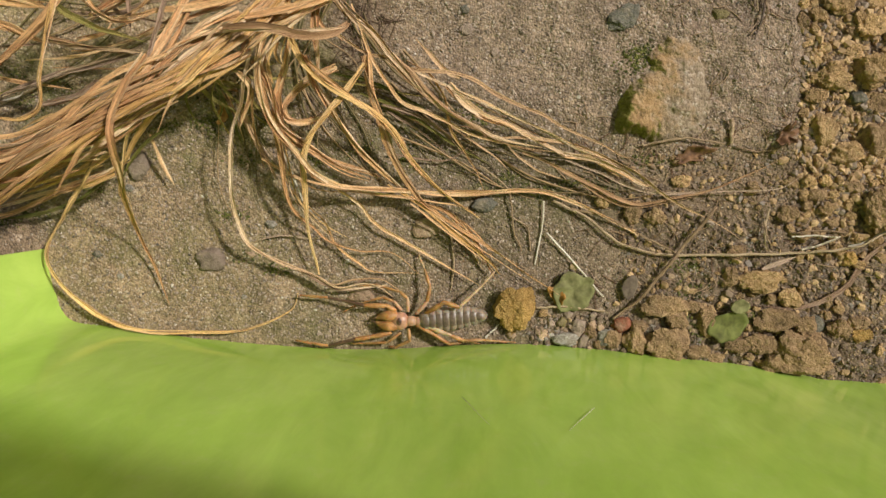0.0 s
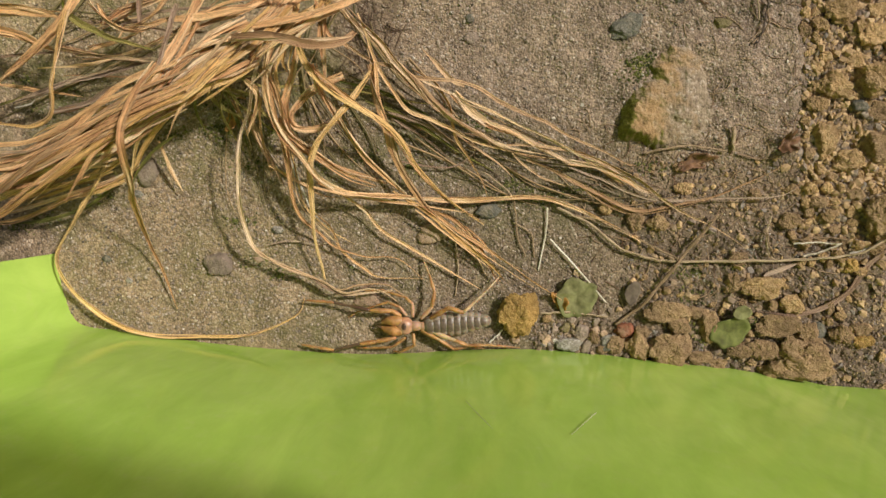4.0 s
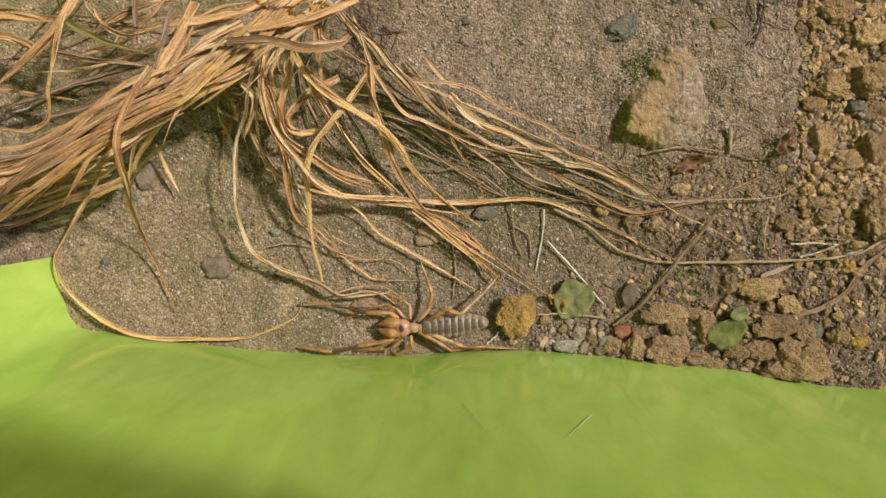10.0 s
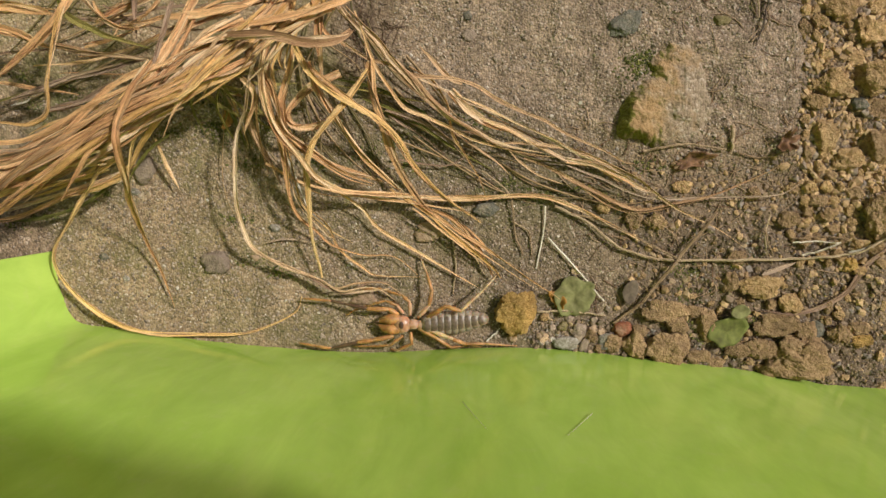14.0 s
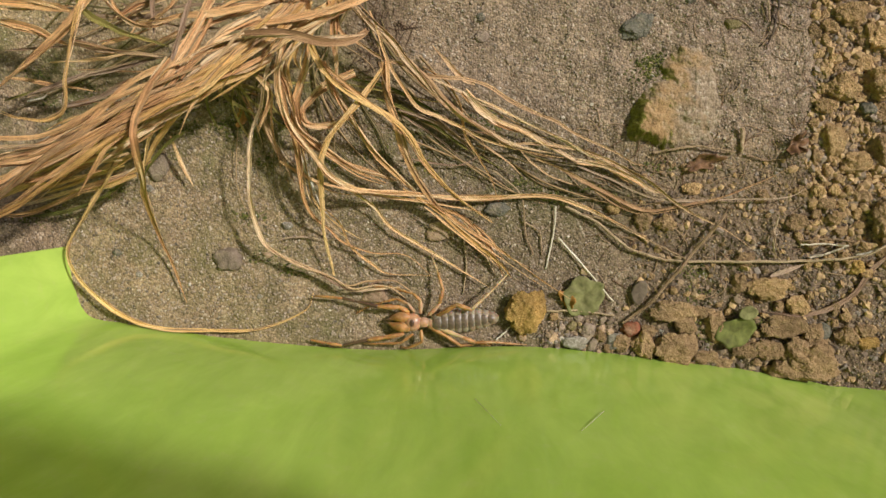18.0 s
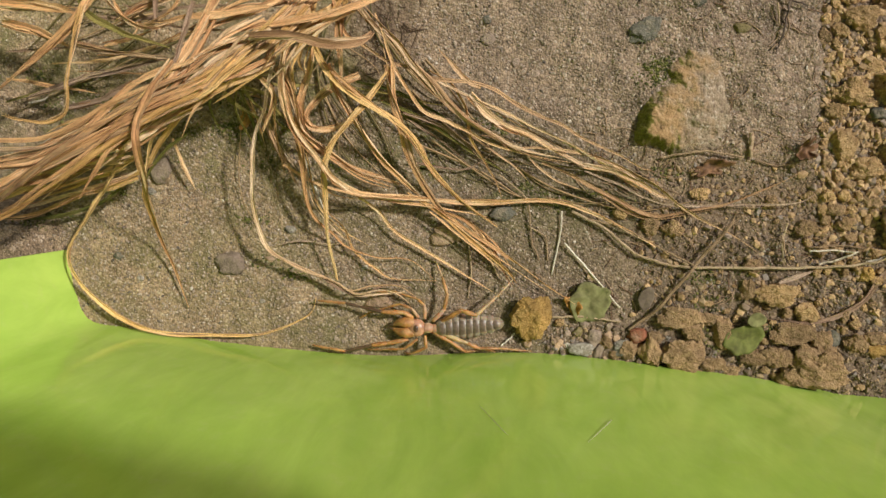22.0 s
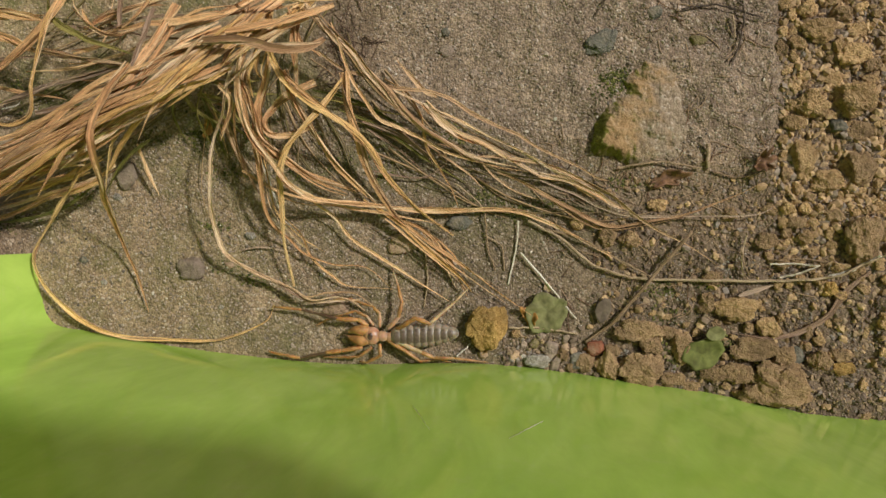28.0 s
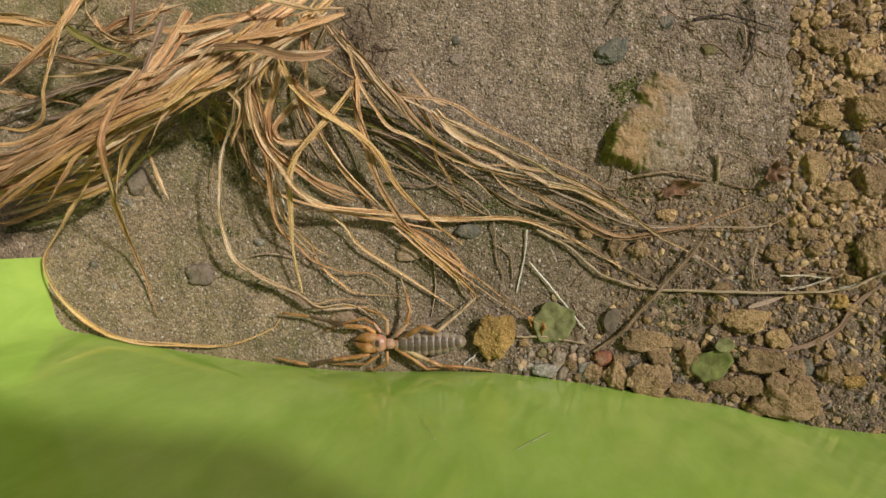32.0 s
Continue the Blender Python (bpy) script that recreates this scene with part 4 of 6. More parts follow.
clod(136.1, -54.8, 4.69, 2.45, 6, OCHRE)
clod(134.7, -50.1, 3.88, 2.45, 7)
clod(130.5, -27.9, 2.65, 2.45, 8, OCHRE)
clod(93.4, -58.5, 4.49, 3.06, 9)
clod(85.4, -63.4, 3.06, 2.04, 1)
clod(71.1, -50.1, 3.67, 3.06, 2)
clod(48.9, -56.9, 3.47, 3.27, 4)
clod(40.9, -54.9, 2.65, 2.65, 5)
clod(44.2, -59.1, 2.45, 1.84, 6)
clod(57.9, -52.3, 2.86, 2.45, 7)
clod(89.5, -34.6, 3.06, 3.67, 8)
clod(76.8, -44.9, 3.06, 2.45, 9)
clod(122.8, 60.8, 6.53, 4.9, 1, CLOD_PALE)
clod(116.4, 55.9, 2.86, 2.65, 2, CLOD_PALE)
clod(134.6, 51.9, 6.12, 4.49, 3, CLOD_PALE)
clod(128.9, 43.9, 4.49, 3.27, 4, CLOD_PALE)
clod(122, 34.5, 7.76, 5.71, 5, CLOD_PALE)
clod(135.7, 37.7, 8.57, 6.94, 6, CLOD_PALE)
clod(119.9, 17.8, 4.9, 7.35, 7, CLOD_PALE)
clod(128.2, 8.9, 7.35, 4.49, 8, CLOD_PALE)
clod(116.5, 28.9, 4.08, 3.67, 9, CLOD_PALE)
clod(139.8, -9.3, 5.71, 8.16, 1)
clod(131, -2.3, 3.27, 2.65, 2)
clod(108.8, -12.3, 3.67, 2.86, 3)
clod(55, -11.4, 3.27, 4.08, 4)
clod(63, -13.4, 4.08, 3.06, 5)
clod(135.2, 60.7, 4.9, 3.67, 6, CLOD_PALE)
clod(138.3, 14.4, 4.9, 6.12, 7)
clod(96.3, -3.3, 2.86, 2.45, 8)
clod(118.9, -5.3, 2.86, 2.45, 9)
clod(71.6, -0.4, 4.08, 2.65, 1, CLOD_PALE)
clod(70.5, 6.6, 2.86, 1.84, 2)
clod(137.7, 26.1, 4.08, 3.27, 3)
clod(91.2, -25.4, 3.67, 2.45, 4)
clod(109.9, -1.3, 3.06, 2.04, 5)

# smaller clods over the brown earth
rc = np.random.RandomState(5)
placed = [(o.location.x * 1000, o.location.y * 1000, max(o.scale) * 800) for o in scene.objects if o.name.startswith(("clod", "pebble"))]
small = 0
for k, (px_, py_) in enumerate(over_soil(rc, 9000)):
    bank = px_ > 110
    if (not bank and py_ > -28 and rc.rand() < 0.75) or (bank and py_ < -30 and rc.rand() < 0.85):
        continue
    top = 3.2 if bank else 2.6 if py_ < -38 else 1.5
    r_ = max(0.9, top * (1 - k / 3500) * (0.6 + 0.4 * rc.rand())) if k < 2500 else 0.9 + 0.6 * rc.rand()
    if all((px_ - a) ** 2 + (py_ - b) ** 2 > (0.86 * (c + r_)) ** 2 for a, b, c in placed) and small < 310:
        placed.append((px_, py_, r_))
        small += 1
        clod(px_, py_, r_, r_ * rc.uniform(0.6, 1.0), int(rc.randint(9)), CLOD_PALE if rc.rand() < (0.7 if bank else 0.25) else CLOD, 0.8, rc.uniform(0, 180))


ROCK_LINE = [(65.4, 50.3), (75.6, 48.2), (78.7, 36.2), (82.1, 24.4), (77.3, 15.3), (60.4, 13.0), (48.1, 16.6), (48.3, 26.5), (53.7, 33.6), (57.9, 38.2), (57.4, 42.5), (60.9, 45.2)]
RCX, RCY = 64.9, 31.3


def rock_mm(x, y):
    """Height of the rock: steep towards -x, drowned in sand towards +x; below the soil outside it."""
    ring = np.array(ROCK_LINE)
    wx = x + lattice(x / 5, y / 5, 31) * 1.1 + lattice(x / 1.7, y / 1.7, 33) * 0.5
    wy = y + lattice(x / 5, y / 5, 35) * 1.1 + lattice(x / 1.7, y / 1.7, 37) * 0.5
    d = np.full(np.shape(x), 1e9)
    inside = np.zeros(np.shape(x), bool)
    for a, b in zip(ring, np.roll(ring, -1, axis=0)):
        e = b - a
        t = np.clip(((wx - a[0]) * e[0] + (wy - a[1]) * e[1]) / (e @ e), 0, 1)
        d = np.minimum(d, np.hypot(wx - a[0] - t * e[0], wy - a[1] - t * e[1]))
        cross = (a[1] > wy) != (b[1] > wy)
        inside ^= cross & (wx < (b[0] - a[0]) * (wy - a[1]) / (b[1] - a[1] + 1e-9) + a[0])
    d = np.where(inside, d, -d)
    east = np.clip((x - RCX + 12) / 22, 0, 1)
    south = np.clip((RCY - 2 - y) / 16, 0, 1)
    high = 6.2 - 3.4 * east + 0.6 * south
    edge = 3.6 + 3.0 * east
    rise = np.clip(d / edge, -1, 1)
    rise = np.where(rise > 0, rise ** 0.75, rise)
    ledge = 0.7 * np.clip(lattice(x / 9, y / 9, 40) * 3, 0, 1) + 0.5 * np.clip(lattice(x / 3, y / 3, 43) * 3, 0, 1)
    z = rise * (high - ledge) + 0.30 * lattice(x / 2.2, y / 2.2, 45) + 0.26 * lattice(x / 1.0, y / 1.0, 47)
    return np.where(d > -2.0, z + np.where(d > 0, ground_mm(x, y) * 0.5, -0.5), -4.0)


def mossy_rock():
    """Tapered sandstone block with a mossy flank."""
    ring = np.array(ROCK_LINE)
    lo, hi = ring.min(axis=0) - 4, ring.max(axis=0) + 4
    xs, ys = np.arange(lo[0], hi[0], 0.4), np.arange(lo[1], hi[1], 0.4)
    x, y = np.meshgrid(xs, ys)
    z = rock_mm(x, y)
    g = np.arange(x.size).reshape(x.shape)
    f = np.stack([g[:-1, :-1], g[:-1, 1:], g[1:, 1:], g[1:, :-1]], -1)[z[:-1, :-1] > -3.9].reshape(-1, 4)
    tagged(new("rock", mesh("rock", np.stack([x, y, z], -1).reshape(-1, 3) * MM, f.tolist(), ROCK)), "yellowish sandstone rock with a mossy flank, sunk in crusted sand", "rock")


mossy_rock()


def over_moss(r, n):
    spots = np.array([(73.7, -41.1), (74.9, -51.4), (81.0, -54.4), (92.9, -48.2), (75.4, -30.9), (98.9, -48.1), (55.5, 41.0), (54.5, 43.0), (53.5, 38.5), (56.5, 44.0), (119.0, 16.5), (17.7, -2.4), (25.8, -3.8), (33.8, -2.4), (10.7, 0.7), (42.9, -3.8), (2.5, 19.8), (-2.6, 23.8), (-30.0, 15.8), (-40.3, 9.8), (-25.9, 6.7), (-75.2, 20.0), (-92.6, 29.2), (-97.6, 20.1), (-94.0, 17.0), (-112.8, 18.1), (22.8, -5.8), (58.6, 6.6), (115.3, 34.9), (116.9, 18.4), (136.4, -6.3), (136.4, 33.8), (74.4, -29.6), (75.6, -37.7), (91.2, -26.5), (-58.8, 6.8), (-83.8, 6.8), (-123.7, 6.9), (-139.0, -3.5), (-163.2, 27.5), (-152.3, 33.6), (-167.0, 37.8), (-144.0, 29.5), (-157.1, 21.4), (-171.8, -16.1), (-163.0, -12.9), (-173.1, 0.7), (-82.4, -28.3), (-72.0, -32.5), (-88.4, -13.8)])
    return spots[r.randint(len(spots), size=n)] + r.randn(n, 2) * np.array((3.2, 1.6))


scatter("moss", 5200, MOSS, over_moss, lambda r, n: 0.2 + 0.45 * r.rand(n) ** 2, 18, "low dark green moss cushions in the shade of the grass", 1)


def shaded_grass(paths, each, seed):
    """Fine withered blades under the tussock, the shade put into their colour; one mesh."""
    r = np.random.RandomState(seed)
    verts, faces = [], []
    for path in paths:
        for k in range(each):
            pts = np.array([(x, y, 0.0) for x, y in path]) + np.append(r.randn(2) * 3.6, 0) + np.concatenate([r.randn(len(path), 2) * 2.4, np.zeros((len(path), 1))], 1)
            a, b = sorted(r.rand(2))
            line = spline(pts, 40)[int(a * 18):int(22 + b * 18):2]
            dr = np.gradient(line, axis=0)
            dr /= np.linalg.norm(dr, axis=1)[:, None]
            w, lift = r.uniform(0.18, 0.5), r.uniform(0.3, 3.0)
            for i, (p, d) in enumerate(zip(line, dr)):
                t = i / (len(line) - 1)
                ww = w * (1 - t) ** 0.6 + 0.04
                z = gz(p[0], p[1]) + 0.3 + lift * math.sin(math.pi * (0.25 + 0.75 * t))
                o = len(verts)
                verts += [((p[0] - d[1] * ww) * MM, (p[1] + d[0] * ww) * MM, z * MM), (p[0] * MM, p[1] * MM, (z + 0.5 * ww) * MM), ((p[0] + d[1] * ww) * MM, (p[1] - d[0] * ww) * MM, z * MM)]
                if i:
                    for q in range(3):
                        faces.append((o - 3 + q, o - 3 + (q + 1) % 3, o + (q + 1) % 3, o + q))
    return mesh("withered_shade_grass", verts, faces, SHADE_GRASS)


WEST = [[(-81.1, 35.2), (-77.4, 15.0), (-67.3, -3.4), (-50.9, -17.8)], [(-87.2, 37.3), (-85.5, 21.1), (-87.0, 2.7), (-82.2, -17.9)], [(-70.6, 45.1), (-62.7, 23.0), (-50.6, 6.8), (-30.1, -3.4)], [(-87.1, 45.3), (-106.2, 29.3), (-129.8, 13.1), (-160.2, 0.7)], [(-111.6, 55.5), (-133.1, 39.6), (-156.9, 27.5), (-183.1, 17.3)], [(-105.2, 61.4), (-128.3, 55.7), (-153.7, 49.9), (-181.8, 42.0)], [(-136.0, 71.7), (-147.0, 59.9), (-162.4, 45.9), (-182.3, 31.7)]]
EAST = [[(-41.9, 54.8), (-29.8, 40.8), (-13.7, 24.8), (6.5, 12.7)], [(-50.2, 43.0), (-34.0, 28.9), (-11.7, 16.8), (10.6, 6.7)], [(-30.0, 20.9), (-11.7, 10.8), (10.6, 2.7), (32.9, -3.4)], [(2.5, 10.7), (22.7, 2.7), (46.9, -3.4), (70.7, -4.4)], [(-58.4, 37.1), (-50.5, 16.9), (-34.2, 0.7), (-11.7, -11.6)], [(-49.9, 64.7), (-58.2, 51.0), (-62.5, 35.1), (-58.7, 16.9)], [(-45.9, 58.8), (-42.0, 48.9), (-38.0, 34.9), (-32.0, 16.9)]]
tagged(new("withered_shade_grass", shaded_grass(WEST + EAST, 4, 4)), "fine withered brown and olive grass under the tussock, coloured as in shade", "grass", kind="stuff")

# ---- the tussock of dry grass ----
tussock = tagged(new("grass_tussock"), "fallen tussock of long dry straw-coloured grass blades", "grass")
rb = random.Random(4)
LONG = []


def blade(points, width, mat=None, extra=0, spread=3.0, drop=3.0, twist=0.55, tip=0.06):
    """A blade of the tussock, with further blades lying along it."""
    mat = mat or GRASS
    if min(p[2] for p in points[:3]) > 23 and len(points) > 4:
        LONG.append([p for p in points if p[2] > 23])
    width *= 0.92 if sum(p[2] for p in points) / len(points) < 16 else 1.15
    for k in range(2 * extra + 1):
        ph = rb.uniform(0, 6.28)
        pts = points
        w = width
        if k:
            u0, u1 = rb.uniform(0, 0.3), rb.uniform(0.62, 1.0)
            base = spline(points, 41)[int(40 * u0):int(40 * u1) + 1:5]
            n = len(base) - 1
            a, b, c = rb.uniform(-1, 1) * spread, rb.uniform(-1, 1) * spread, rb.uniform(-0.2, 1.0) * drop
            e, g = rb.uniform(-1, 1) * spread * 2.6, rb.uniform(-1, 1) * spread * 2.6
            bx, by = rb.uniform(-1, 1) * spread * 1.3, rb.uniform(-1, 1) * spread * 1.3
            pts = []
            for i, (x, y, z) in enumerate(base):
                t = i / n
                bow = 4 * t * (1 - t)
                x, y = x + a + (e - a) * t + bx * bow, y + b + (g - b) * t + by * bow
                pts.append((x, y, max(gz(x, y) + 0.5, z - c)))
            w = width * (rb.uniform(0.4, 0.95) if points[0][2] > 16 else rb.uniform(0.3, 0.65))
        else:
            pts = [(x, y, max(z, gz(x, y) + 0.45)) for x, y, z in points]
        if not k and width > 1.5 and mat is not GRASS_OLIVE:
            for sgn in (1, -1):
                if rb.random() < 0.75:
                    o, tw = sgn * rb.uniform(0.3, 0.62) * width, rb.uniform(0.05, 0.14)
                    q = spline(points, max(5, len(points)))
                    dq = np.gradient(q, axis=0)
                    dq /= np.linalg.norm(dq[:, :2], axis=1)[:, None] + 1e-9
                    cut = rb.randint(3, len(q) - 1) if len(q) > 5 else len(q)
                    q = [(p[0] - d[1] * o * math.cos(tw * 6 * i), p[1] + d[0] * o * math.cos(tw * 6 * i), max(p[2] + rb.uniform(-0.5, 0.7), gz(p[0], p[1]) + 0.5)) for i, (p, d) in enumerate(zip(q, dq))]
                    q = q[:cut + 1] if rb.random() < 0.5 else q
                    part("blade", ribbon("blade", q, width * rb.uniform(0.35, 0.6), rb.choice((mat, mat, GRASS, GRASS_TAN)), twist=0.7, phase=rb.uniform(0, 6.28)), tussock)
        m = mat if not k or rb.random() < 0.7 else rb.choice((GRASS, GRASS, GRASS_TAN, GRASS_GOLD))
        part("blade", ribbon("blade", pts, w, m, twist=twist * rb.uniform(0.5, 1.2), tip=tip, phase=ph), tussock)


blade([(-89.7, 58.3, 32), (-92.4, 49.9, 35), (-95.9, 42.4, 38), (-99.2, 35.1, 41), (-103.4, 29, 42), (-109.8, 23.9, 42), (-114.9, 20.6, 41), (-124.5, 17.2, 40), (-134.4, 13, 39), (-144.3, 8.6, 38), (-156.2, 6, 37), (-164.5, 4.6, 36)], 2.44, GRASS, 1)
blade([(-68.4, 56.4, 28), (-72.7, 50.3, 32), (-77, 43.5, 36), (-80.8, 38.9, 38), (-85.5, 34.3, 40), (-91, 29.2, 40), (-97.3, 24.9, 40), (-104.6, 22.4, 40), (-111.5, 17.3, 39), (-120.4, 12.1, 38), (-130.8, 7.8, 36), (-143.3, 4.2, 34), (-158, 0.6, 32), (-166.5, -2.2, 31)], 2.47, GRASS_GOLD, 1)
blade([(-71.1, 39.8, 32), (-79.3, 35, 35), (-87.6, 31.3, 37), (-96.3, 26.9, 38), (-103.2, 23.3, 39), (-109.2, 19.1, 38), (-119, 14.8, 37), (-131.3, 10.5, 35)], 1.76, GRASS, 1)
blade([(-71.8, 38.4, 30), (-78.2, 34.4, 33), (-87, 29.9, 34), (-94.8, 25.7, 33), (-101.8, 21.5, 30), (-108.5, 15.5, 26), (-114.3, 10.1, 22), (-119.3, 4.8, 19), (-127, 0.6, 15), (-135.2, -2.9, 13)], 2.03, GRASS_GOLD, 0)
blade([(-73.9, 50.8, 34), (-83.7, 45.1, 37), (-90.2, 39.6, 39), (-97.1, 33.5, 40), (-105.6, 29.2, 41), (-110.2, 25.8, 41), (-123.2, 19.1, 39)], 1.92, GRASS, 1)
blade([(-95.8, 55.7, 36), (-98.2, 45.9, 38), (-99.1, 38.5, 41), (-101.2, 32.4, 42)], 1.39, GRASS_GREY, 0)
blade([(-100.2, 31.7, 41), (-112.6, 23.3, 40), (-123.2, 19.1, 39), (-133, 15.7, 38), (-143, 10.4, 37), (-153.2, 6, 36), (-161.5, 2.8, 35)], 2.1, GRASS, 1)
blade([(-96.4, 26, 38), (-115.2, 16.6, 37), (-125.1, 13.1, 36), (-135.7, 7.8, 34), (-147.7, 4.2, 33), (-159.9, 0.6, 32)], 1.95, GRASS, 1)
blade([(-94.1, 24.6, 35), (-105.2, 19.3, 35), (-118.8, 12.3, 34), (-129.3, 7.9, 32), (-141.4, 3.4, 31), (-153.7, -0.3, 30), (-164.1, -2.6, 29)], 2.15, GRASS, 1)
blade([(-106.1, 17.7, 33), (-118.5, 10.6, 31), (-128.6, 6.1, 30), (-138.8, 2.8, 29), (-149.1, 0.6, 28), (-160.8, -1.3, 28)], 1.63, GRASS, 1)
blade([(-140.7, 0.6, 26), (-149.2, -2.2, 25), (-161.7, -4.7, 24), (-167.7, -5.5, 24)], 1.48, GRASS, 0)
blade([(-123, 1, 17), (-134.7, -2.9, 14), (-145.1, -5.3, 12), (-156.7, -9.4, 10), (-168.6, -13.2, 8), (-177.8, -14.5, 7)], 2.15, GRASS_GOLD, 0)
blade([(-128.5, -0.4, 12), (-140.7, -8.4, 9), (-154.5, -12.6, 7), (-168.5, -14.4, 5), (-181.3, -14.8, 5)], 1.78, GRASS_OLIVE, 0)
blade([(-99.1, 36.3, 44), (-105.9, 26.1, 45), (-109.9, 17.7, 45), (-110.4, 10.9, 45), (-112.3, 0.6, 36), (-116, -6.9, 25), (-118.9, -19.4, 10), (-115.3, -34.5, 3), (-112.2, -46.1, 2)], 1.82, GRASS, 0, 3, 3, 0.4, 0.1)
blade([(-125, 11.7, 20), (-133, -0.3, 17), (-140, -9.2, 14), (-148.4, -18.5, 10), (-153.3, -26.8, 8), (-151.3, -35.2, 7), (-141.7, -45.7, 6), (-129.8, -53.1, 5), (-115.5, -55.9, 4), (-96.9, -55.7, 3), (-82.4, -54.7, 2), (-67.5, -47.8, 2), (-64.5, -41.7, 1)], 1.78, GRASS_GOLD, 0, 3, 3, 0.4, 0.12)
blade([(-107.1, 19.7, 30), (-114.3, 11.8, 26), (-117.8, 4.4, 22), (-119.4, -2.3, 20)], 1.11, GRASS_GOLD)
blade([(-113.7, 14.9, 10), (-111.7, 5.7, 6), (-107.6, -2.8, 4)], 1.59, GRASS)
blade([(-132.5, 56.2, 32), (-132.7, 48.3, 36), (-134.9, 39.6, 36), (-136.6, 30.9, 36), (-139.6, 22, 32), (-147, 18.6, 30), (-157.8, 19.2, 28), (-164.9, 20.9, 26)], 1.44, GRASS_GOLD, 0)
blade([(-126.1, 67.2, 30), (-132.8, 53.4, 33), (-143.3, 44.1, 31), (-157.1, 34.8, 28), (-167.8, 28.9, 24)], 2.18, GRASS, 0)
blade([(-165.6, 57.1, 25), (-146.5, 55.2, 28), (-135.4, 52.9, 31)], 2.56, GRASS, 0)
blade([(-167.4, 52.3, 20), (-155.1, 49.4, 21), (-148.8, 46.7, 22), (-143, 44.3, 22)], 2.25, GRASS, 0)
blade([(-140.9, 44.6, 24), (-133.7, 42.8, 25), (-125.6, 41.6, 26), (-116.1, 40.1, 28), (-106.8, 39, 30)], 1.65, GRASS_TAN, 0)
blade([(-162.7, 28.1, 14), (-146, 32.3, 18), (-136.8, 34.8, 20), (-125.4, 36.6, 23), (-113.8, 38.3, 27), (-104.9, 39, 30)], 1.68, GRASS_GREY, 0)
blade([(-173.6, 26.6, 10), (-158.5, 30, 14), (-144.5, 33.4, 17)], 0.97, GRASS_OLIVE, 0)
blade([(-148.5, 24.5, 16), (-135.8, 26.5, 19), (-123.7, 31.6, 23), (-112.1, 34.6, 27)], 1.5, GRASS_GREY, 0)
blade([(-171.8, 34.6, 12), (-156.4, 32.3, 14), (-148.8, 31.4, 15), (-137.3, 29.6, 16)], 1.35, GRASS, 0)
blade([(-133.6, 45.1, 18), (-122.7, 47.8, 20), (-113.4, 49.9, 23)], 1.32, GRASS, 0)
blade([(-137.8, 66.7, 26), (-134.7, 58.5, 30), (-132.6, 54.1, 32), (-129, 50.9, 32), (-124.5, 48.6, 31), (-119.5, 46.2, 30), (-112.1, 44.7, 30), (-104.8, 42.5, 30)], 1.99, GRASS_OLIVE, 0)
blade([(-129.9, 64.1, 25), (-127.7, 59.1, 27), (-124.3, 54.9, 28), (-119.5, 50.9, 29), (-113.9, 48.8, 30), (-108.3, 49.7, 30), (-95.2, 54.5, 30)], 1.28, GRASS, 1, 2)
blade([(-111.6, 64.3, 27), (-110.4, 54.9, 29), (-110.6, 45.8, 28)], 1.28, GRASS_GREY, 0)
blade([(-100.4, 62.1, 28), (-104.8, 54.6, 30), (-112, 50.7, 28), (-119.6, 49.5, 26)], 1.46, GRASS, 0)
blade([(-127.3, 52.1, 22), (-116.5, 57, 24), (-106.5, 59.7, 25), (-94.7, 62.6, 26)], 2.04, GRASS, 1, 2)
blade([(-139, 54.9, 18), (-122.5, 53.4, 20), (-102.2, 57.3, 22), (-78.8, 57.5, 24)], 1.13, GRASS_GREY, 1, 6)
blade([(-155.3, 39.9, 12), (-132.8, 41.1, 16), (-106.3, 47.3, 22), (-81.9, 55.3, 26)], 1.14, GRASS, 1, 6)
blade([(-171.3, 43.9, 12), (-153.8, 44.4, 14), (-140.6, 44.9, 16)], 0.97, GRASS_GREY, 0)
blade([(-77.3, 44.8, 40), (-68, 44.6, 42), (-59.4, 43.4, 42), (-54.4, 42.4, 41), (-49.5, 42.2, 40), (-44.7, 43.2, 38), (-41.5, 45.2, 36), (-40.1, 47.1, 34)], 2.44, GRASS_TAN, 0, 3, 3, 0.2, 0.5)
blade([(-38.3, 58.8, 30), (-45.5, 55.3, 33), (-54.2, 52.3, 34), (-64.7, 50.1, 35), (-75.4, 48.3, 35), (-83, 46.5, 34)], 1.78, GRASS, 0, 3, 3, 0.2, 0.3)
blade([(-53.1, 66.7, 22), (-62.3, 55.9, 30), (-74, 46.4, 34), (-87.5, 37.4, 37), (-102.2, 25.3, 37)], 1.8, GRASS, 2, 2.5)
blade([(-60.6, 66.7, 22), (-73.2, 56, 30), (-87.2, 50.5, 32), (-101.2, 42.3, 34)], 1.63, GRASS, 2, 2.5)
blade([(-46.1, 67.1, 20), (-55.6, 54.5, 28), (-65.6, 45, 32), (-73, 38, 32)], 1.64, GRASS_GOLD, 2, 2.5)
blade([(-62.8, 58.1, 28), (-70, 49.4, 32), (-79.5, 40.4, 34), (-89.8, 32.3, 36)], 1.97, GRASS, 1, 2)
blade([(-55.1, 56.7, 26), (-62.4, 51.5, 30), (-72.5, 48.4, 33), (-79.5, 43, 34)], 1.81, GRASS_GOLD, 1, 2)
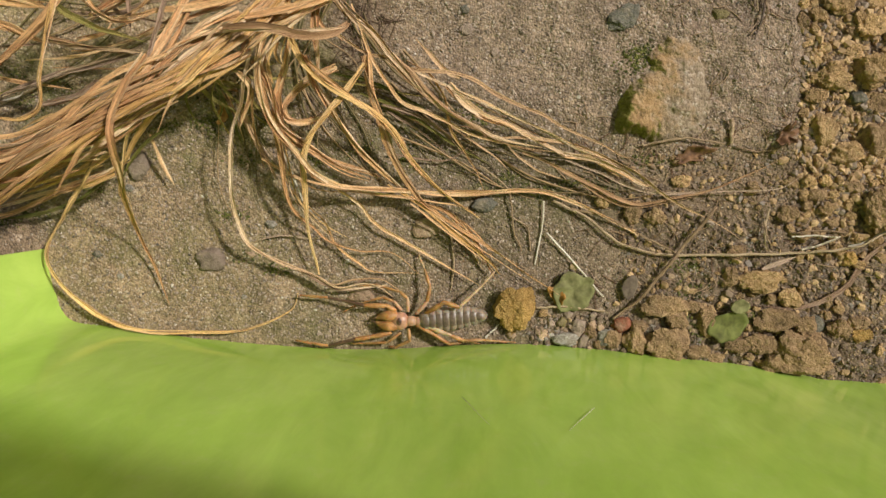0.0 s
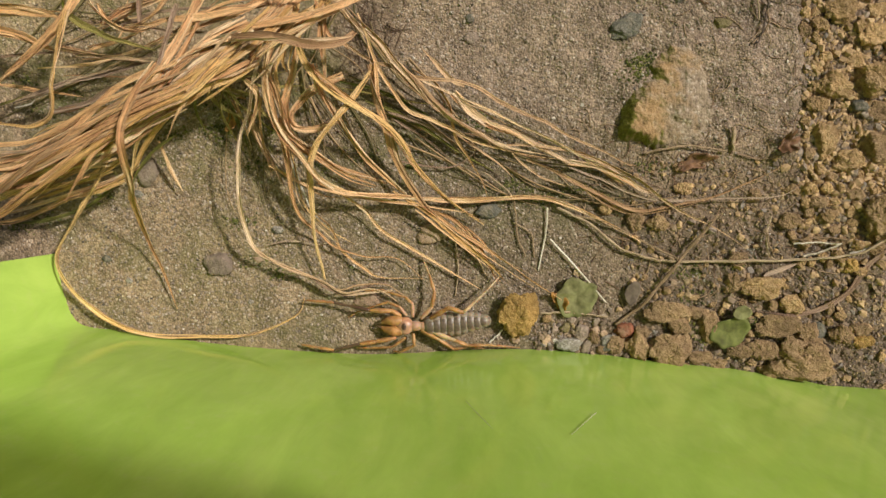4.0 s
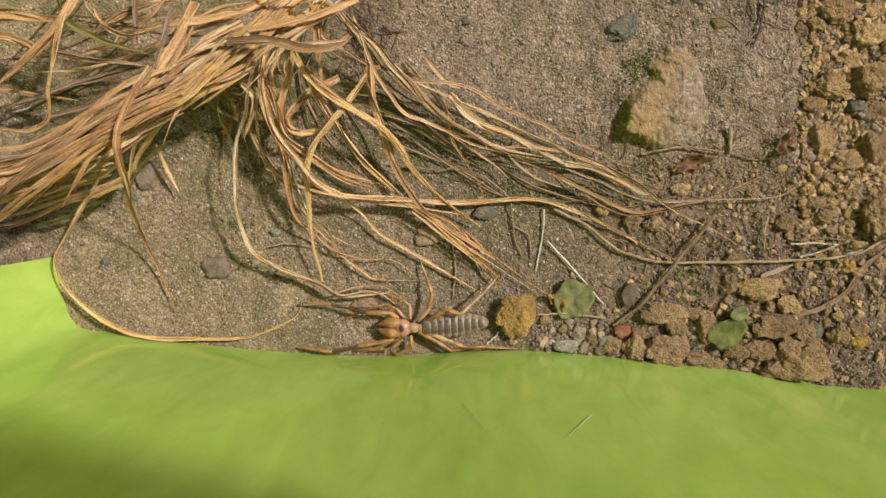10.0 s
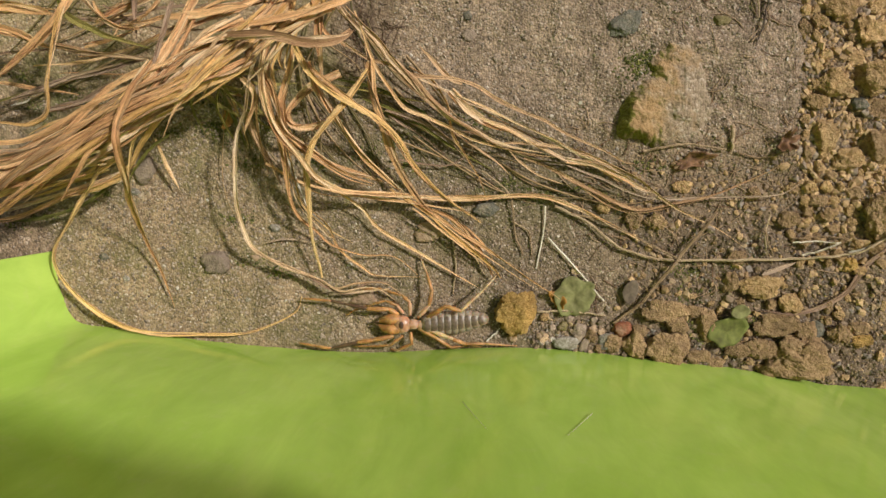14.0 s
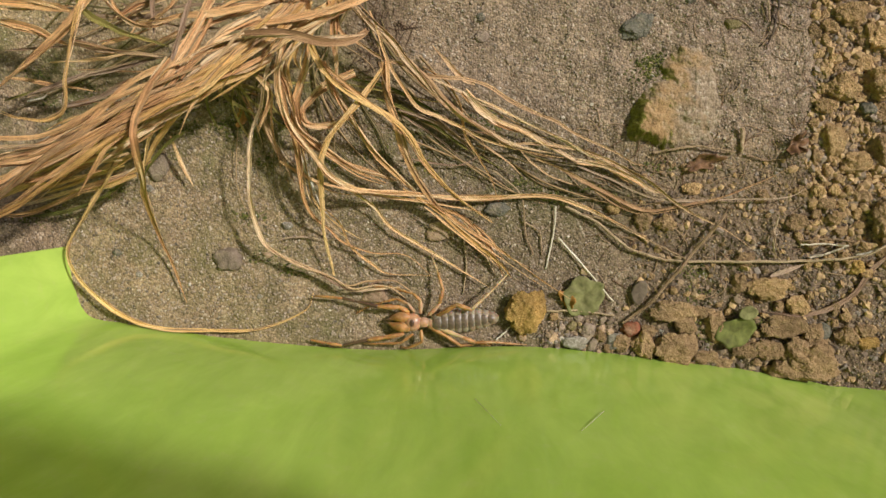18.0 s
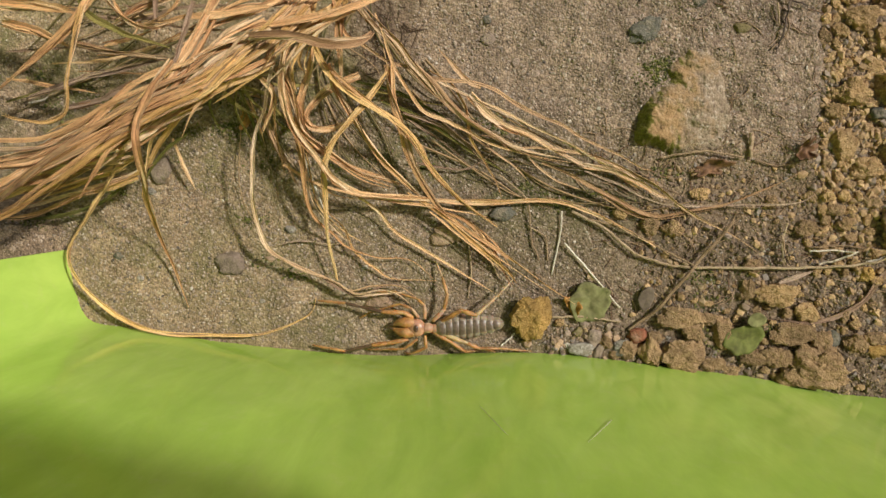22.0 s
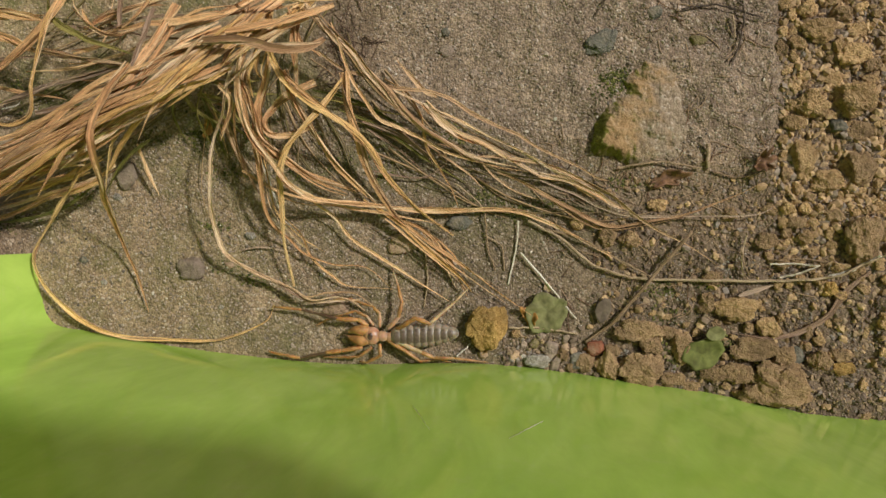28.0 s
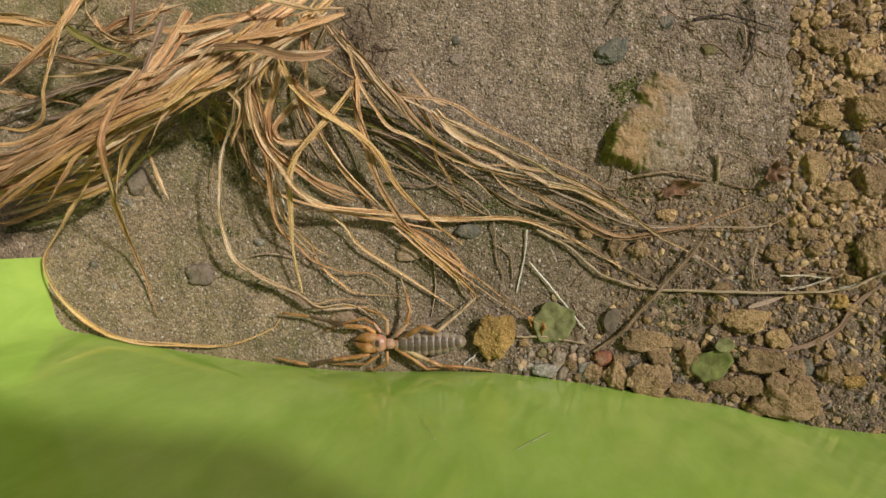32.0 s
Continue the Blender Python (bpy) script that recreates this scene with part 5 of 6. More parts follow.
blade([(-68.8, 62.2, 26), (-66.5, 48.9, 30), (-68.4, 41.9, 30), (-70.3, 35.1, 28), (-70.6, 26.4, 25), (-67.1, 16.5, 22), (-60.1, 8.2, 20), (-54.9, 1.6, 18), (-47.8, -2.3, 15), (-40.5, -3.3, 12), (-29.1, -4.1, 9), (-17.4, -5.3, 6), (0.5, -5.1, 4), (18.6, -4.7, 3), (27.6, -6, 2.5), (42.7, -12.4, 2), (56.8, -19.4, 2)], 2.12, GRASS, 0, 2, 2, 0.35, 0.3)
blade([(-72.7, 37.2, 26), (-69.1, 32, 24), (-67.2, 25, 21), (-65.3, 17.7, 18), (-55.5, 9.3, 15), (-46.4, 3, 12), (-37, -0.3, 9)], 1.9, GRASS, 0)
blade([(-65.9, 13.7, 16), (-55.7, 8.4, 14), (-46.3, 4.5, 12), (-38.8, 2.2, 10), (-33.1, 0.2, 8)], 1.75, GRASS, 0)
blade([(-74.6, 6.6, 10), (-60.7, -0.3, 10), (-49, -3.7, 9), (-33.2, -5.7, 8), (-17.4, -7.7, 6), (-3.4, -10.4, 4)], 1.39, GRASS, 1, 1.5)
blade([(-72.4, 40.5, 28), (-75.3, 31.9, 25), (-77.4, 24.9, 22), (-81.4, 17.7, 19), (-82.9, 8.3, 18), (-83.5, -3.2, 16), (-83.1, -13.1, 13), (-79.3, -23.3, 10), (-70.1, -29.2, 7), (-58.3, -34.3, 5), (-50.2, -39.3, 5), (-39.9, -38.8, 5), (-31.9, -37.9, 4)], 1.7, GRASS_TAN, 0, 3, 3, 0.5, 0.3)
blade([(-79.3, -23.3, 10), (-70.1, -29.6, 8), (-57.3, -34.6, 6), (-49.2, -38.6, 6.5), (-40.6, -37.0, 6), (-34.9, -38.4, 5), (-29.9, -42.2, 4)], 0.8, GRASS_TAN, 0, 3, 3, 0.6, 0.3)
blade([(-72.5, -28.0, 8), (-60.3, -33.2, 6), (-51.2, -37.3, 6.5), (-43.6, -35.9, 6), (-34.2, -36.3, 4.5), (-27.9, -40.1, 3)], 0.7, GRASS_TAN, 0, 3, 3, 0.6, 0.3)
blade([(-63.1, -32.3, 6), (-54.2, -37.6, 6), (-46.9, -38.9, 5.5), (-38.0, -35.4, 5), (-30.9, -36.0, 3.5)], 0.9, GRASS_GREY, 0, 3, 3, 0.6, 0.3)
blade([(-72.1, 37.2, 26), (-70, 30.2, 24), (-68.6, 19.5, 20), (-67, 8.3, 16), (-66.2, -1.3, 12), (-64.1, -11.3, 9), (-57.9, -17.5, 6), (-52, -22.6, 5), (-42, -25.7, 4), (-29.9, -26.7, 3), (-20.8, -34, 2)], 1.17, GRASS, 1, 2)
blade([(-74.7, 29.1, 18), (-76.7, 21.9, 14), (-76.1, 12.4, 10), (-75, 3.1, 6)], 0.97, GRASS, 0)
blade([(-82.2, 26.1, 10), (-79, 16.5, 8), (-73.7, 6.7, 6), (-70.4, -1.4, 4)], 1.79, GRASS_TAN, 0)
blade([(-57.3, 50.4, 31), (-58.9, 45.3, 30), (-57.7, 40.4, 28), (-55.2, 36, 27), (-51.1, 31.8, 25), (-45.8, 28.2, 24), (-39.6, 24.7, 22), (-33.7, 21.2, 20), (-28.2, 15.8, 16), (-22.9, 6.5, 11), (-11.4, -5.3, 6), (0.6, -14.4, 3)], 1.89, GRASS_GOLD, 0)
blade([(-55.4, 38.9, 26), (-53.6, 30.3, 22), (-46.8, 19.5, 19), (-39.9, 9.3, 15), (-32.7, 1.6, 11), (-26.8, -3.7, 8)], 1.72, GRASS, 0)
blade([(-37.3, 39.7, 20), (-36.4, 34.4, 18), (-35.2, 28, 17), (-33.1, 20.7, 15), (-31.2, 13.2, 13), (-27.9, 4.5, 10), (-21.3, -6.3, 7), (-14.5, -13, 5)], 2.72, GRASS, 0, 3, 3, 0.25, 0.25)
blade([(-30.3, 18.3, 14), (-25.7, 12.6, 12), (-22.1, 4.6, 9), (-11.4, -5.7, 5), (-1.4, -13.4, 3)], 1.38, GRASS, 0)
blade([(-50, 61.6, 24), (-42.3, 53.2, 21), (-35.2, 47.2, 19), (-29.8, 41, 17), (-23.4, 34.8, 15), (-17.8, 28.4, 13), (-11.1, 22.7, 12), (-3.4, 18.7, 10), (4.4, 14.3, 8), (12.3, 12, 7), (22.1, 10.5, 6)], 2.52, GRASS_TAN, 1, 1.5)
blade([(-41.2, 55.7, 22), (-38.8, 49.8, 20), (-37.2, 43.7, 18), (-34.6, 37.4, 17), (-30.1, 31, 15), (-25.6, 25.6, 13), (-18.9, 22.6, 12), (-11.2, 19.4, 10), (-3.5, 15.3, 8), (4.4, 12.8, 7), (14.3, 11.1, 6), (27.2, 9.1, 5)], 1.36, GRASS, 0)
blade([(-46.1, 46.5, 21), (-37.4, 41.1, 17), (-30.1, 39.5, 15), (-24.5, 36.8, 14), (-16.9, 35.6, 13), (-9.2, 35.1, 12), (-1.5, 33.1, 11), (6.2, 28.7, 9), (14, 24.9, 8), (21.9, 21.7, 7), (29.9, 17.3, 6), (41.8, 12.4, 5), (49.9, 7.9, 4), (53.6, 7.2, 3)], 1.57, GRASS_TAN, 0, 3, 3, 0.35, 0.2)
blade([(-20.6, 34.9, 14), (-11.1, 30.9, 12), (-3.5, 27.6, 11), (2.3, 25.4, 10), (10.2, 21.7, 8), (20, 17.6, 7), (28, 14, 6), (36, 9.5, 5), (44, 6.6, 4), (52.1, 2.2, 3)], 1.39, GRASS_TAN, 1, 1.2)
blade([(-10.2, 31.3, 12), (-3.5, 24.8, 10), (2.4, 21, 9), (10.2, 18.2, 8), (20.1, 13.6, 6), (31.1, 8.1, 5)], 2.77, GRASS_TAN, 0, 3, 3, 0.2, 0.4)
blade([(30.1, 8.5, 5), (40.1, 6.8, 4), (50, 2.6, 4), (56.1, -1.3, 3), (61.7, -2.5, 3)], 2.01, GRASS_TAN, 1, 1.2)
blade([(8.3, 14, 7), (18.2, 13.8, 6), (30.1, 12.4, 5), (39.9, 9.1, 5), (48, 5.4, 4), (55.9, 1.4, 4), (62.8, -4.1, 4), (70.8, -9.2, 4), (81, -14.2, 3), (92.3, -21.2, 2)], 1.4, GRASS_TAN, 0)
blade([(15.3, 8.9, 6), (24.2, 5.4, 5), (32.2, 1.4, 5), (40.2, -2.5, 4), (48.4, -6.7, 3), (56.3, -8.7, 3), (66.1, -7.5, 3), (79.7, -3.7, 3), (95.1, 2.2, 3), (106.1, 7.9, 3)], 1.41, GRASS_TAN, 1, 0.9)
blade([(30.2, 6.6, 4), (42.1, 2.2, 4), (52.2, -2.3, 3), (62.1, -4.9, 3), (79.7, -4.5, 3), (103, -3.3, 3), (112.9, 1.6, 2)], 1.01, GRASS_GREY, 0)
blade([(10.3, 11.3, 6), (14.4, 7.2, 5), (20.4, 3, 4), (26.5, 1, 3), (32.8, -0.4, 3)], 0.8, GRASS_TAN, 0)
blade([(-6.4, 33.9, 9), (-11.3, 36.5, 9), (-16.1, 41.3, 9), (-21.5, 47.2, 8)], 1.97, GRASS_TAN, 0)
blade([(-24.2, 39.2, 13), (-16.9, 35.1, 12), (-13.9, 31.4, 11), (-11.2, 27.3, 10), (-10.3, 22, 9), (-9, 15.9, 8), (-5.1, 10.1, 6), (-0.5, 2.6, 4), (1.8, -3.8, 3)], 1.38, GRASS, 0)
blade([(-11.3, 19.2, 8), (-3.5, 14, 6), (4.5, 8.6, 5), (10.5, 2.6, 4)], 1.2, GRASS_TAN, 1, 2)
blade([(-33.2, 25.3, 6), (-21.4, 22, 5), (-11.9, 15.4, 4), (-3.5, 6.6, 3)], 1.4, GRASS_GREY, 1, 2)
blade([(-50.9, 36, 7), (-37.2, 33, 6), (-25.4, 27.4, 5), (-11.5, 20.5, 4)], 1.4, GRASS_OLIVE, 1, 2)
blade([(-41.3, 29.4, 5), (-25.5, 23.5, 4), (-9.5, 12.6, 3), (4.5, 4.7, 2)], 1.21, GRASS_OLIVE, 1, 2)
blade([(-37.4, 37.5, 20), (-44.3, 26.6, 22), (-52.9, 16.5, 22), (-57.3, 8.2, 20), (-58.8, -3.3, 14), (-58.8, -19.3, 9), (-56.7, -34.6, 4)], 1.92, GRASS_GOLD, 0, 3, 3, 0.3, 0.4)
blade([(-59.7, -9.3, 8), (-53.8, -15.4, 6), (-50.2, -23.7, 4), (-42.2, -29.9, 3), (-36.2, -33.5, 2), (-19.8, -34, 2)], 1, GRASS, 0)
blade([(-60.8, -11.8, 6), (-55, -17.5, 5), (-50.1, -21.6, 4)], 1.2, GRASS_TAN, 0)
blade([(-51, -2.3, 9), (-41.5, -9.4, 6), (-35.8, -16.5, 4), (-21.7, -24.7, 3), (-9.5, -31.9, 2), (0.7, -38, 1.5)], 1.41, GRASS, 0)
blade([(-31.2, -2.3, 8), (-17.4, -11.3, 6), (-5.4, -21.4, 5), (4.7, -29.5, 4), (7.8, -33.7, 3)], 1.4, GRASS_GOLD, 1, 1.2)
blade([(-21.3, -7.7, 7), (-9.4, -12.3, 5), (-2.4, -19.4, 4), (2.7, -28.6, 3), (6.8, -35.9, 2)], 1.21, GRASS, 2, 1.5)
blade([(-23.3, -6.3, 7), (-15.4, -11.3, 6), (-3.4, -19.4, 5), (10.7, -28.5, 4), (29, -40.7, 3)], 1.4, GRASS, 1, 1.2)
blade([(-66.8, 9.4, 13), (-63, -1.3, 9), (-60.6, -9.4, 7)], 0.79, STRAW, 0)
blade([(-46.4, 36.1, 20), (-57.4, 31.2, 18), (-62.8, 26.4, 16), (-65.4, 22.5, 15), (-63, 19, 14), (-55.6, 19.3, 14), (-49.7, 22.2, 14)], 2.5, GRASS, 0, 3, 3, 0.2, 0.7)
blade([(-59.9, 46.1, 26), (-63.3, 35.9, 22), (-67, 27, 19), (-67.1, 17.8, 17), (-66.5, 6.4, 14), (-65.8, -7.3, 10), (-61.1, -16.5, 5)], 1.73, GRASS, 1, 1.2)
blade([(-51.2, 57.3, 27), (-52.3, 49.4, 27), (-51.9, 40.8, 25), (-52, 31.4, 21)], 1.85, GRASS, 0)
blade([(-54.1, 58.9, 28), (-52.2, 52.9, 27), (-49.9, 48, 25), (-46.5, 46, 24), (-44.1, 44, 22)], 1.11, GRASS, 0)
blade([(-59.4, 60.1, 27), (-63, 47.5, 28), (-67.5, 37.2, 26), (-66.8, 30.4, 22)], 1.47, GRASS_GOLD, 1, 2)
blade([(-64.3, 44.2, 27), (-69.6, 36.4, 25), (-69.6, 32.3, 22)], 1.67, GRASS, 0)
blade([(-77.8, 33.6, 26), (-74.2, 29.3, 24), (-77.1, 21.4, 20), (-79.8, 15.9, 17)], 1.31, GRASS, 0)
blade([(-91, 34.4, 10), (-89.2, 28.5, 7), (-86.3, 19.8, 4), (-83.1, 10.8, 2)], 1.4, GRASS_OLIVE, 1, 2)
blade([(-92, 33, 10), (-84.7, 32.2, 8), (-75.3, 29.5, 6)], 1.78, GRASS_OLIVE, 1, 2)
blade([(-89.4, 33.1, 9), (-90, 24.7, 5), (-92.9, 18.9, 3)], 0.8, GRASS_OLIVE, 0)
blade([(-31.7, 8.7, 3), (-19.6, 6.7, 3), (-9.5, 6.6, 3), (0.5, 14.1, 4)], 0.81, GRASS_GREY, 0)
blade([(-77.5, -21.9, 2), (-69.2, -20.2, 2), (-58.8, -21.8, 2), (-50.5, -19.7, 2)], 0.61, GRASS_GREY, 0)
blade([(-118.3, 6.5, 16), (-129.5, 0.6, 14), (-145, -3.7, 12), (-158.7, -7.8, 10), (-172.1, -11.1, 9), (-181.2, -12.8, 8)], 1.76, GRASS, 1, 2)
blade([(-121.2, 9.2, 20), (-133.3, 2.9, 18), (-146.6, -0.9, 16), (-159.5, -3.3, 15), (-174.6, -5.3, 14)], 1.53, GRASS_GOLD, 1, 2)
blade([(-128.6, 13.3, 26), (-141.5, 8.2, 24), (-152.8, 2.9, 22), (-164.3, -2.3, 20), (-171.2, -5.6, 19)], 1.5, GRASS_TAN, 0)
blade([(-71.5, 47.7, 36), (-78, 44.8, 38), (-86.6, 41.8, 39), (-95.2, 36.9, 40), (-102.1, 30.1, 40)], 1.92, GRASS, 1, 2)
blade([(-60.7, 55.2, 33), (-66.5, 47.9, 35), (-73.1, 41.5, 37), (-81.8, 35.4, 38), (-92.7, 28.6, 38)], 1.76, GRASS_GOLD, 1, 2)
blade([(-106.9, 16.2, 14), (-113.9, 12.4, 12), (-121.2, 4.6, 10), (-125.5, -3.4, 8)], 1.17, GRASS_OLIVE, 0)
blade([(-157.9, 6.4, 20), (-153.4, 11.1, 22), (-145.4, 16.6, 24)], 1.12, STRAW, 0)
blade([(-164.1, 26.3, 12), (-156.6, 28, 14), (-153.8, 31.8, 15)], 0.77, STRAW, 0)


def stray():
    """A single blade that crosses the others at a slant."""
    p = rb.choice(LONG)
    i = rb.randrange(max(1, len(p) - 2))
    x, y, z = p[i]
    e = p[min(i + 2, len(p) - 1)]
    if e[0] > x - 2:
        return
    d = math.atan2(e[1] - y, e[0] - x) + rb.gauss(0, 0.2)
    if math.sin(d) < -0.72:
        return
    bend, size = rb.gauss(0, 0.008), rb.uniform(20, 46)
    x, y, z = x + rb.gauss(0, 3), y + rb.gauss(0, 3), z + rb.uniform(-3, 4)
    pts, n = [], 7
    for j in range(n):
        t = j / (n - 1)
        pts.append((x, y, max(gz(x, y) + 0.6, z + 3 * t - (z * 0.55 if z < 24 else 7) * t * t)))
        x, y = x + math.cos(d) * size / (n - 1), y + math.sin(d) * size / (n - 1)
        d += bend * size / (n - 1) + rb.gauss(0, 0.05)
    part("blade", ribbon("blade", pts, rb.uniform(0.8, 2.3), rb.choice((GRASS, GRASS, GRASS, GRASS_TAN, GRASS_GOLD)), twist=rb.uniform(0.4, 0.9), phase=rb.uniform(0, 6.28), tip=0.12), tussock)


for k in range(70):
    stray()
for k in range(10):
    x, y, u = -96 + rb.gauss(0, 6), 30 + rb.gauss(0, 5), rb.random()
    low = -14 + 26 * u
    part("blade", ribbon("blade", [(x, y, 43), (x - 18, y - 9 + 3 * u, 43), (-140 + rb.gauss(0, 3), 0.5 * low + 8, 41), (-163, low, 38 - 8 * (1 - u)), (-185, low - 5 + rb.gauss(0, 3), 35 - 10 * (1 - u))], rb.uniform(1.2, 2.3), rb.choice((GRASS, GRASS_TAN, GRASS_GOLD)), twist=0.55, phase=rb.uniform(0, 6.28), tip=0.3), tussock)


for k in range(9):
    x, y = -84 + rb.gauss(0, 7), 34 + rb.gauss(0, 3)
    a, size = rb.gauss(-1.2, 0.7), rb.uniform(14, 26)
    part("blade", ribbon("blade", [(x, y, 15), (x + 0.5 * size * math.cos(a), y + 0.5 * size * math.sin(a), 13), (x + size * math.cos(a + 0.3), y + size * math.sin(a + 0.3), 4)], rb.uniform(0.9, 1.7), GRASS_OLIVE, twist=0.5, phase=rb.uniform(0, 6.28)), tussock, "green blade in the shade of the tussock")


# ---- loose straws and stems ----
def straw(points, width, mat=None, label="bleached dry straw lying on the soil", name="straw", flat=0.7, group="loose straws"):
    line = spline(points, 4 * len(points))
    pts = []
    for i, (x, y, z) in enumerate(line):
        x, y = x + 0.35 * noise.noise(Vector((i * 0.7, x, 1))), y + 0.35 * noise.noise(Vector((i * 0.7, y, 5)))
        pts.append((x, y, z + gz(x, y) + 0.3 * noise.noise(Vector((i * 0.5, x, 9)))))
    r = width * 0.43
    tagged(new(name, tube(name, pts, (r, r, r * 0.8), mat or STRAW, 7, 0, flat)), label, "straw", group)


def strip(points, width):
    pts = [(x, y, z + gz(x, y)) for x, y, z in points]
    tagged(new("grass_strip", ribbon("grass_strip", pts, width, GRASS_GREY, twist=0.3, phase=2.0)), "flat withered grass strip lying on the soil", "grass")


straw([(23.3, -7.8, 1.5), (22.9, -17.5, 1), (20.6, -30.8, 0.5)], 0.81)
straw([(24.5, -19.1, 1.5), (34, -29.2, 1.5), (45, -41.9, 1)], 0.81)
straw([(83.1, -9.6, 4), (70.5, -25.7, 3), (58.2, -41.6, 2), (48.5, -50, 1.5)], 1.41, STEM, "dry brown grass stem lying over clods")
straw([(26.7, -7.8, 2), (38.7, -13.8, 2), (48.8, -21.8, 2), (58.9, -25.4, 2), (68.8, -26.6, 2), (88.4, -26.4, 2.5), (109.6, -25.7, 3), (128.4, -23.9, 4), (136.4, -20.4, 5), (146, -15.2, 6)], 1.21, STEM, "long bent dry stem over the soil")
straw([(32.7, -10.4, 2), (45.7, -13.8, 2), (56.8, -19.4, 2), (69.7, -25.7, 3)], 1.01, STEM, "thin dry stem on the soil")
straw([(128.9, -23.4, 3), (136, -20.9, 4), (144.2, -15.8, 6)], 1.2, STRAW, "bleached end of a dry stem")
strip([(143.2, -21.1, 1.2), (135.6, -28.1, 1.5), (130.2, -37.1, 1.5), (122.6, -42.4, 1.6), (110.9, -45.3, 1.8), (100.1, -44.6, 1.6)], 1.9)
straw([(101.7, -10.2, 2), (100.4, -17.2, 2), (101, -23.2, 2), (104.2, -26.3, 1)], 0.81, STEM, "thin curled dry stem over crumbs")
straw([(57.2, 11.6, 1.5), (65.9, 13.3, 2), (73.6, 14.1, 2), (85.2, 12.1, 1.5)], 1.01, STEM, "thin dry stem against the rock")
straw([(89.6, 11.5, 1), (97.5, 9.5, 1), (106.1, 11.5, 1), (109.9, 14, 1)], 0.81, STEM, "thin dry rootlet on the soil")
straw([(87.3, 20.7, 2), (87.7, 12.5, 1)], 2.03, STEM, "pale broken stalk stub in the crust")
straw([(3.2, -57.2, 1), (7.9, -52.5, 1.5)], 0.81)
straw([(109.8, -18.8, 2), (119.5, -17.9, 2), (129.2, -18.7, 2)], 0.81, STEM, "thin dry stem among crumbs")
straw([(96.3, 66.4, 1.5), (97.9, 57.9, 1.5), (96.9, 53.2, 1), (92.3, 49, 1)], 0.81, STEM, "thin dark rootlet on the crust")
straw([(97.7, 65.5, 2), (96.3, 55.2, 1.5), (93.9, 47.7, 1)], 0.81, ROOT, "thin dark rootlet on the crust")
straw([(76.2, 66.3, 1.5), (87.5, 68.1, 2), (97.7, 65.5, 2), (104, 63.7, 1.5)], 0.81, ROOT, "thin dark rootlet on the crust")
straw([(52.9, 73.7, 1.5), (50.1, 68.9, 1.5), (47.4, 64.3, 1)], 0.81, ROOT, "thin dark rootlet on the crust")
straw([(97.7, 65.5, 2), (93.1, 72, 2)], 0.81, ROOT, "thin dark rootlet on the crust")
straw([(93.5, 64.6, 1.5), (94.9, 57.1, 1)], 0.81, STEM, "thin dark rootlet on the crust")
straw([(11.6, -5.8, 2), (12.8, -17.6, 1), (15.9, -25.7, 1)], 0.81, STEM, "thin grey stem on the soil")
straw([(0.5, 4.7, 2), (8.6, -1.4, 2), (11.6, -5.4, 1.5)], 0.81, STEM, "thin grey stem on the soil")
straw([(11.7, -13.5, 1), (17.8, -17.5, 1), (19, -25.7, 0.5)], 0.81, STEM, "thin grey stem on the soil")
straw([(-9.6, -19.7, 1), (-8.3, -29.9, 1), (-9.6, -40.3, 0.5)], 0.81, STEM, "thin grey stem on the soil")
straw([(57.6, -46.9, 1), (71.6, -47.4, 1), (87.5, -46.7, 1)], 0.81, STEM, "thin dry stem among clods")
straw([(21.2, -46.2, 1), (31.2, -45.6, 1.5), (45.5, -47, 1)], 1.02, STEM, "thin dry stem beside the clods")

strip([(99.6, -31.4, 2.0), (106.0, -28.8, 2.0), (111.6, -26.8, 2.0)], 1.7)
straw([(113.0, -24.6, 3), (119.4, -22.8, 3), (126.0, -19.8, 3)], 0.9, STRAW, "bleached dry straw among clods")
straw([(109.6, -20.0, 3), (118.3, -19.6, 3), (125.7, -20.0, 3)], 0.7, STRAW, "bleached dry straw among clods")
straw([(99.6, -14.5, 3), (100.8, -20.4, 3), (103.3, -24.8, 3)], 0.7, STEM, "thin curved dry stem among clods")


def pale_strand(a, b, width):
    """A thin pale strand along the sheet's upright face."""
    mid = [(p + q) / 2 for p, q in zip(a, b)]
    pts = [(x, y + 0.12, z) for x, y, z in (a, mid, b)]
    tagged(new("plant_fibre", tube("plant_fibre", pts, (width, width, width * 0.5), STRAW, 6)), "thin pale strand along the green sheet", "fibre")


pale_strand((31.0, -61.6, 69.5), (22.1, -61.7, 87.5), 0.07)
pale_strand((-4.4, -61.5, 61.6), (2.5, -61.7, 84.2), 0.06)
pale_strand((0.9, -60.2, 10.0), (4.2, -60.3, 21.0), 0.09)


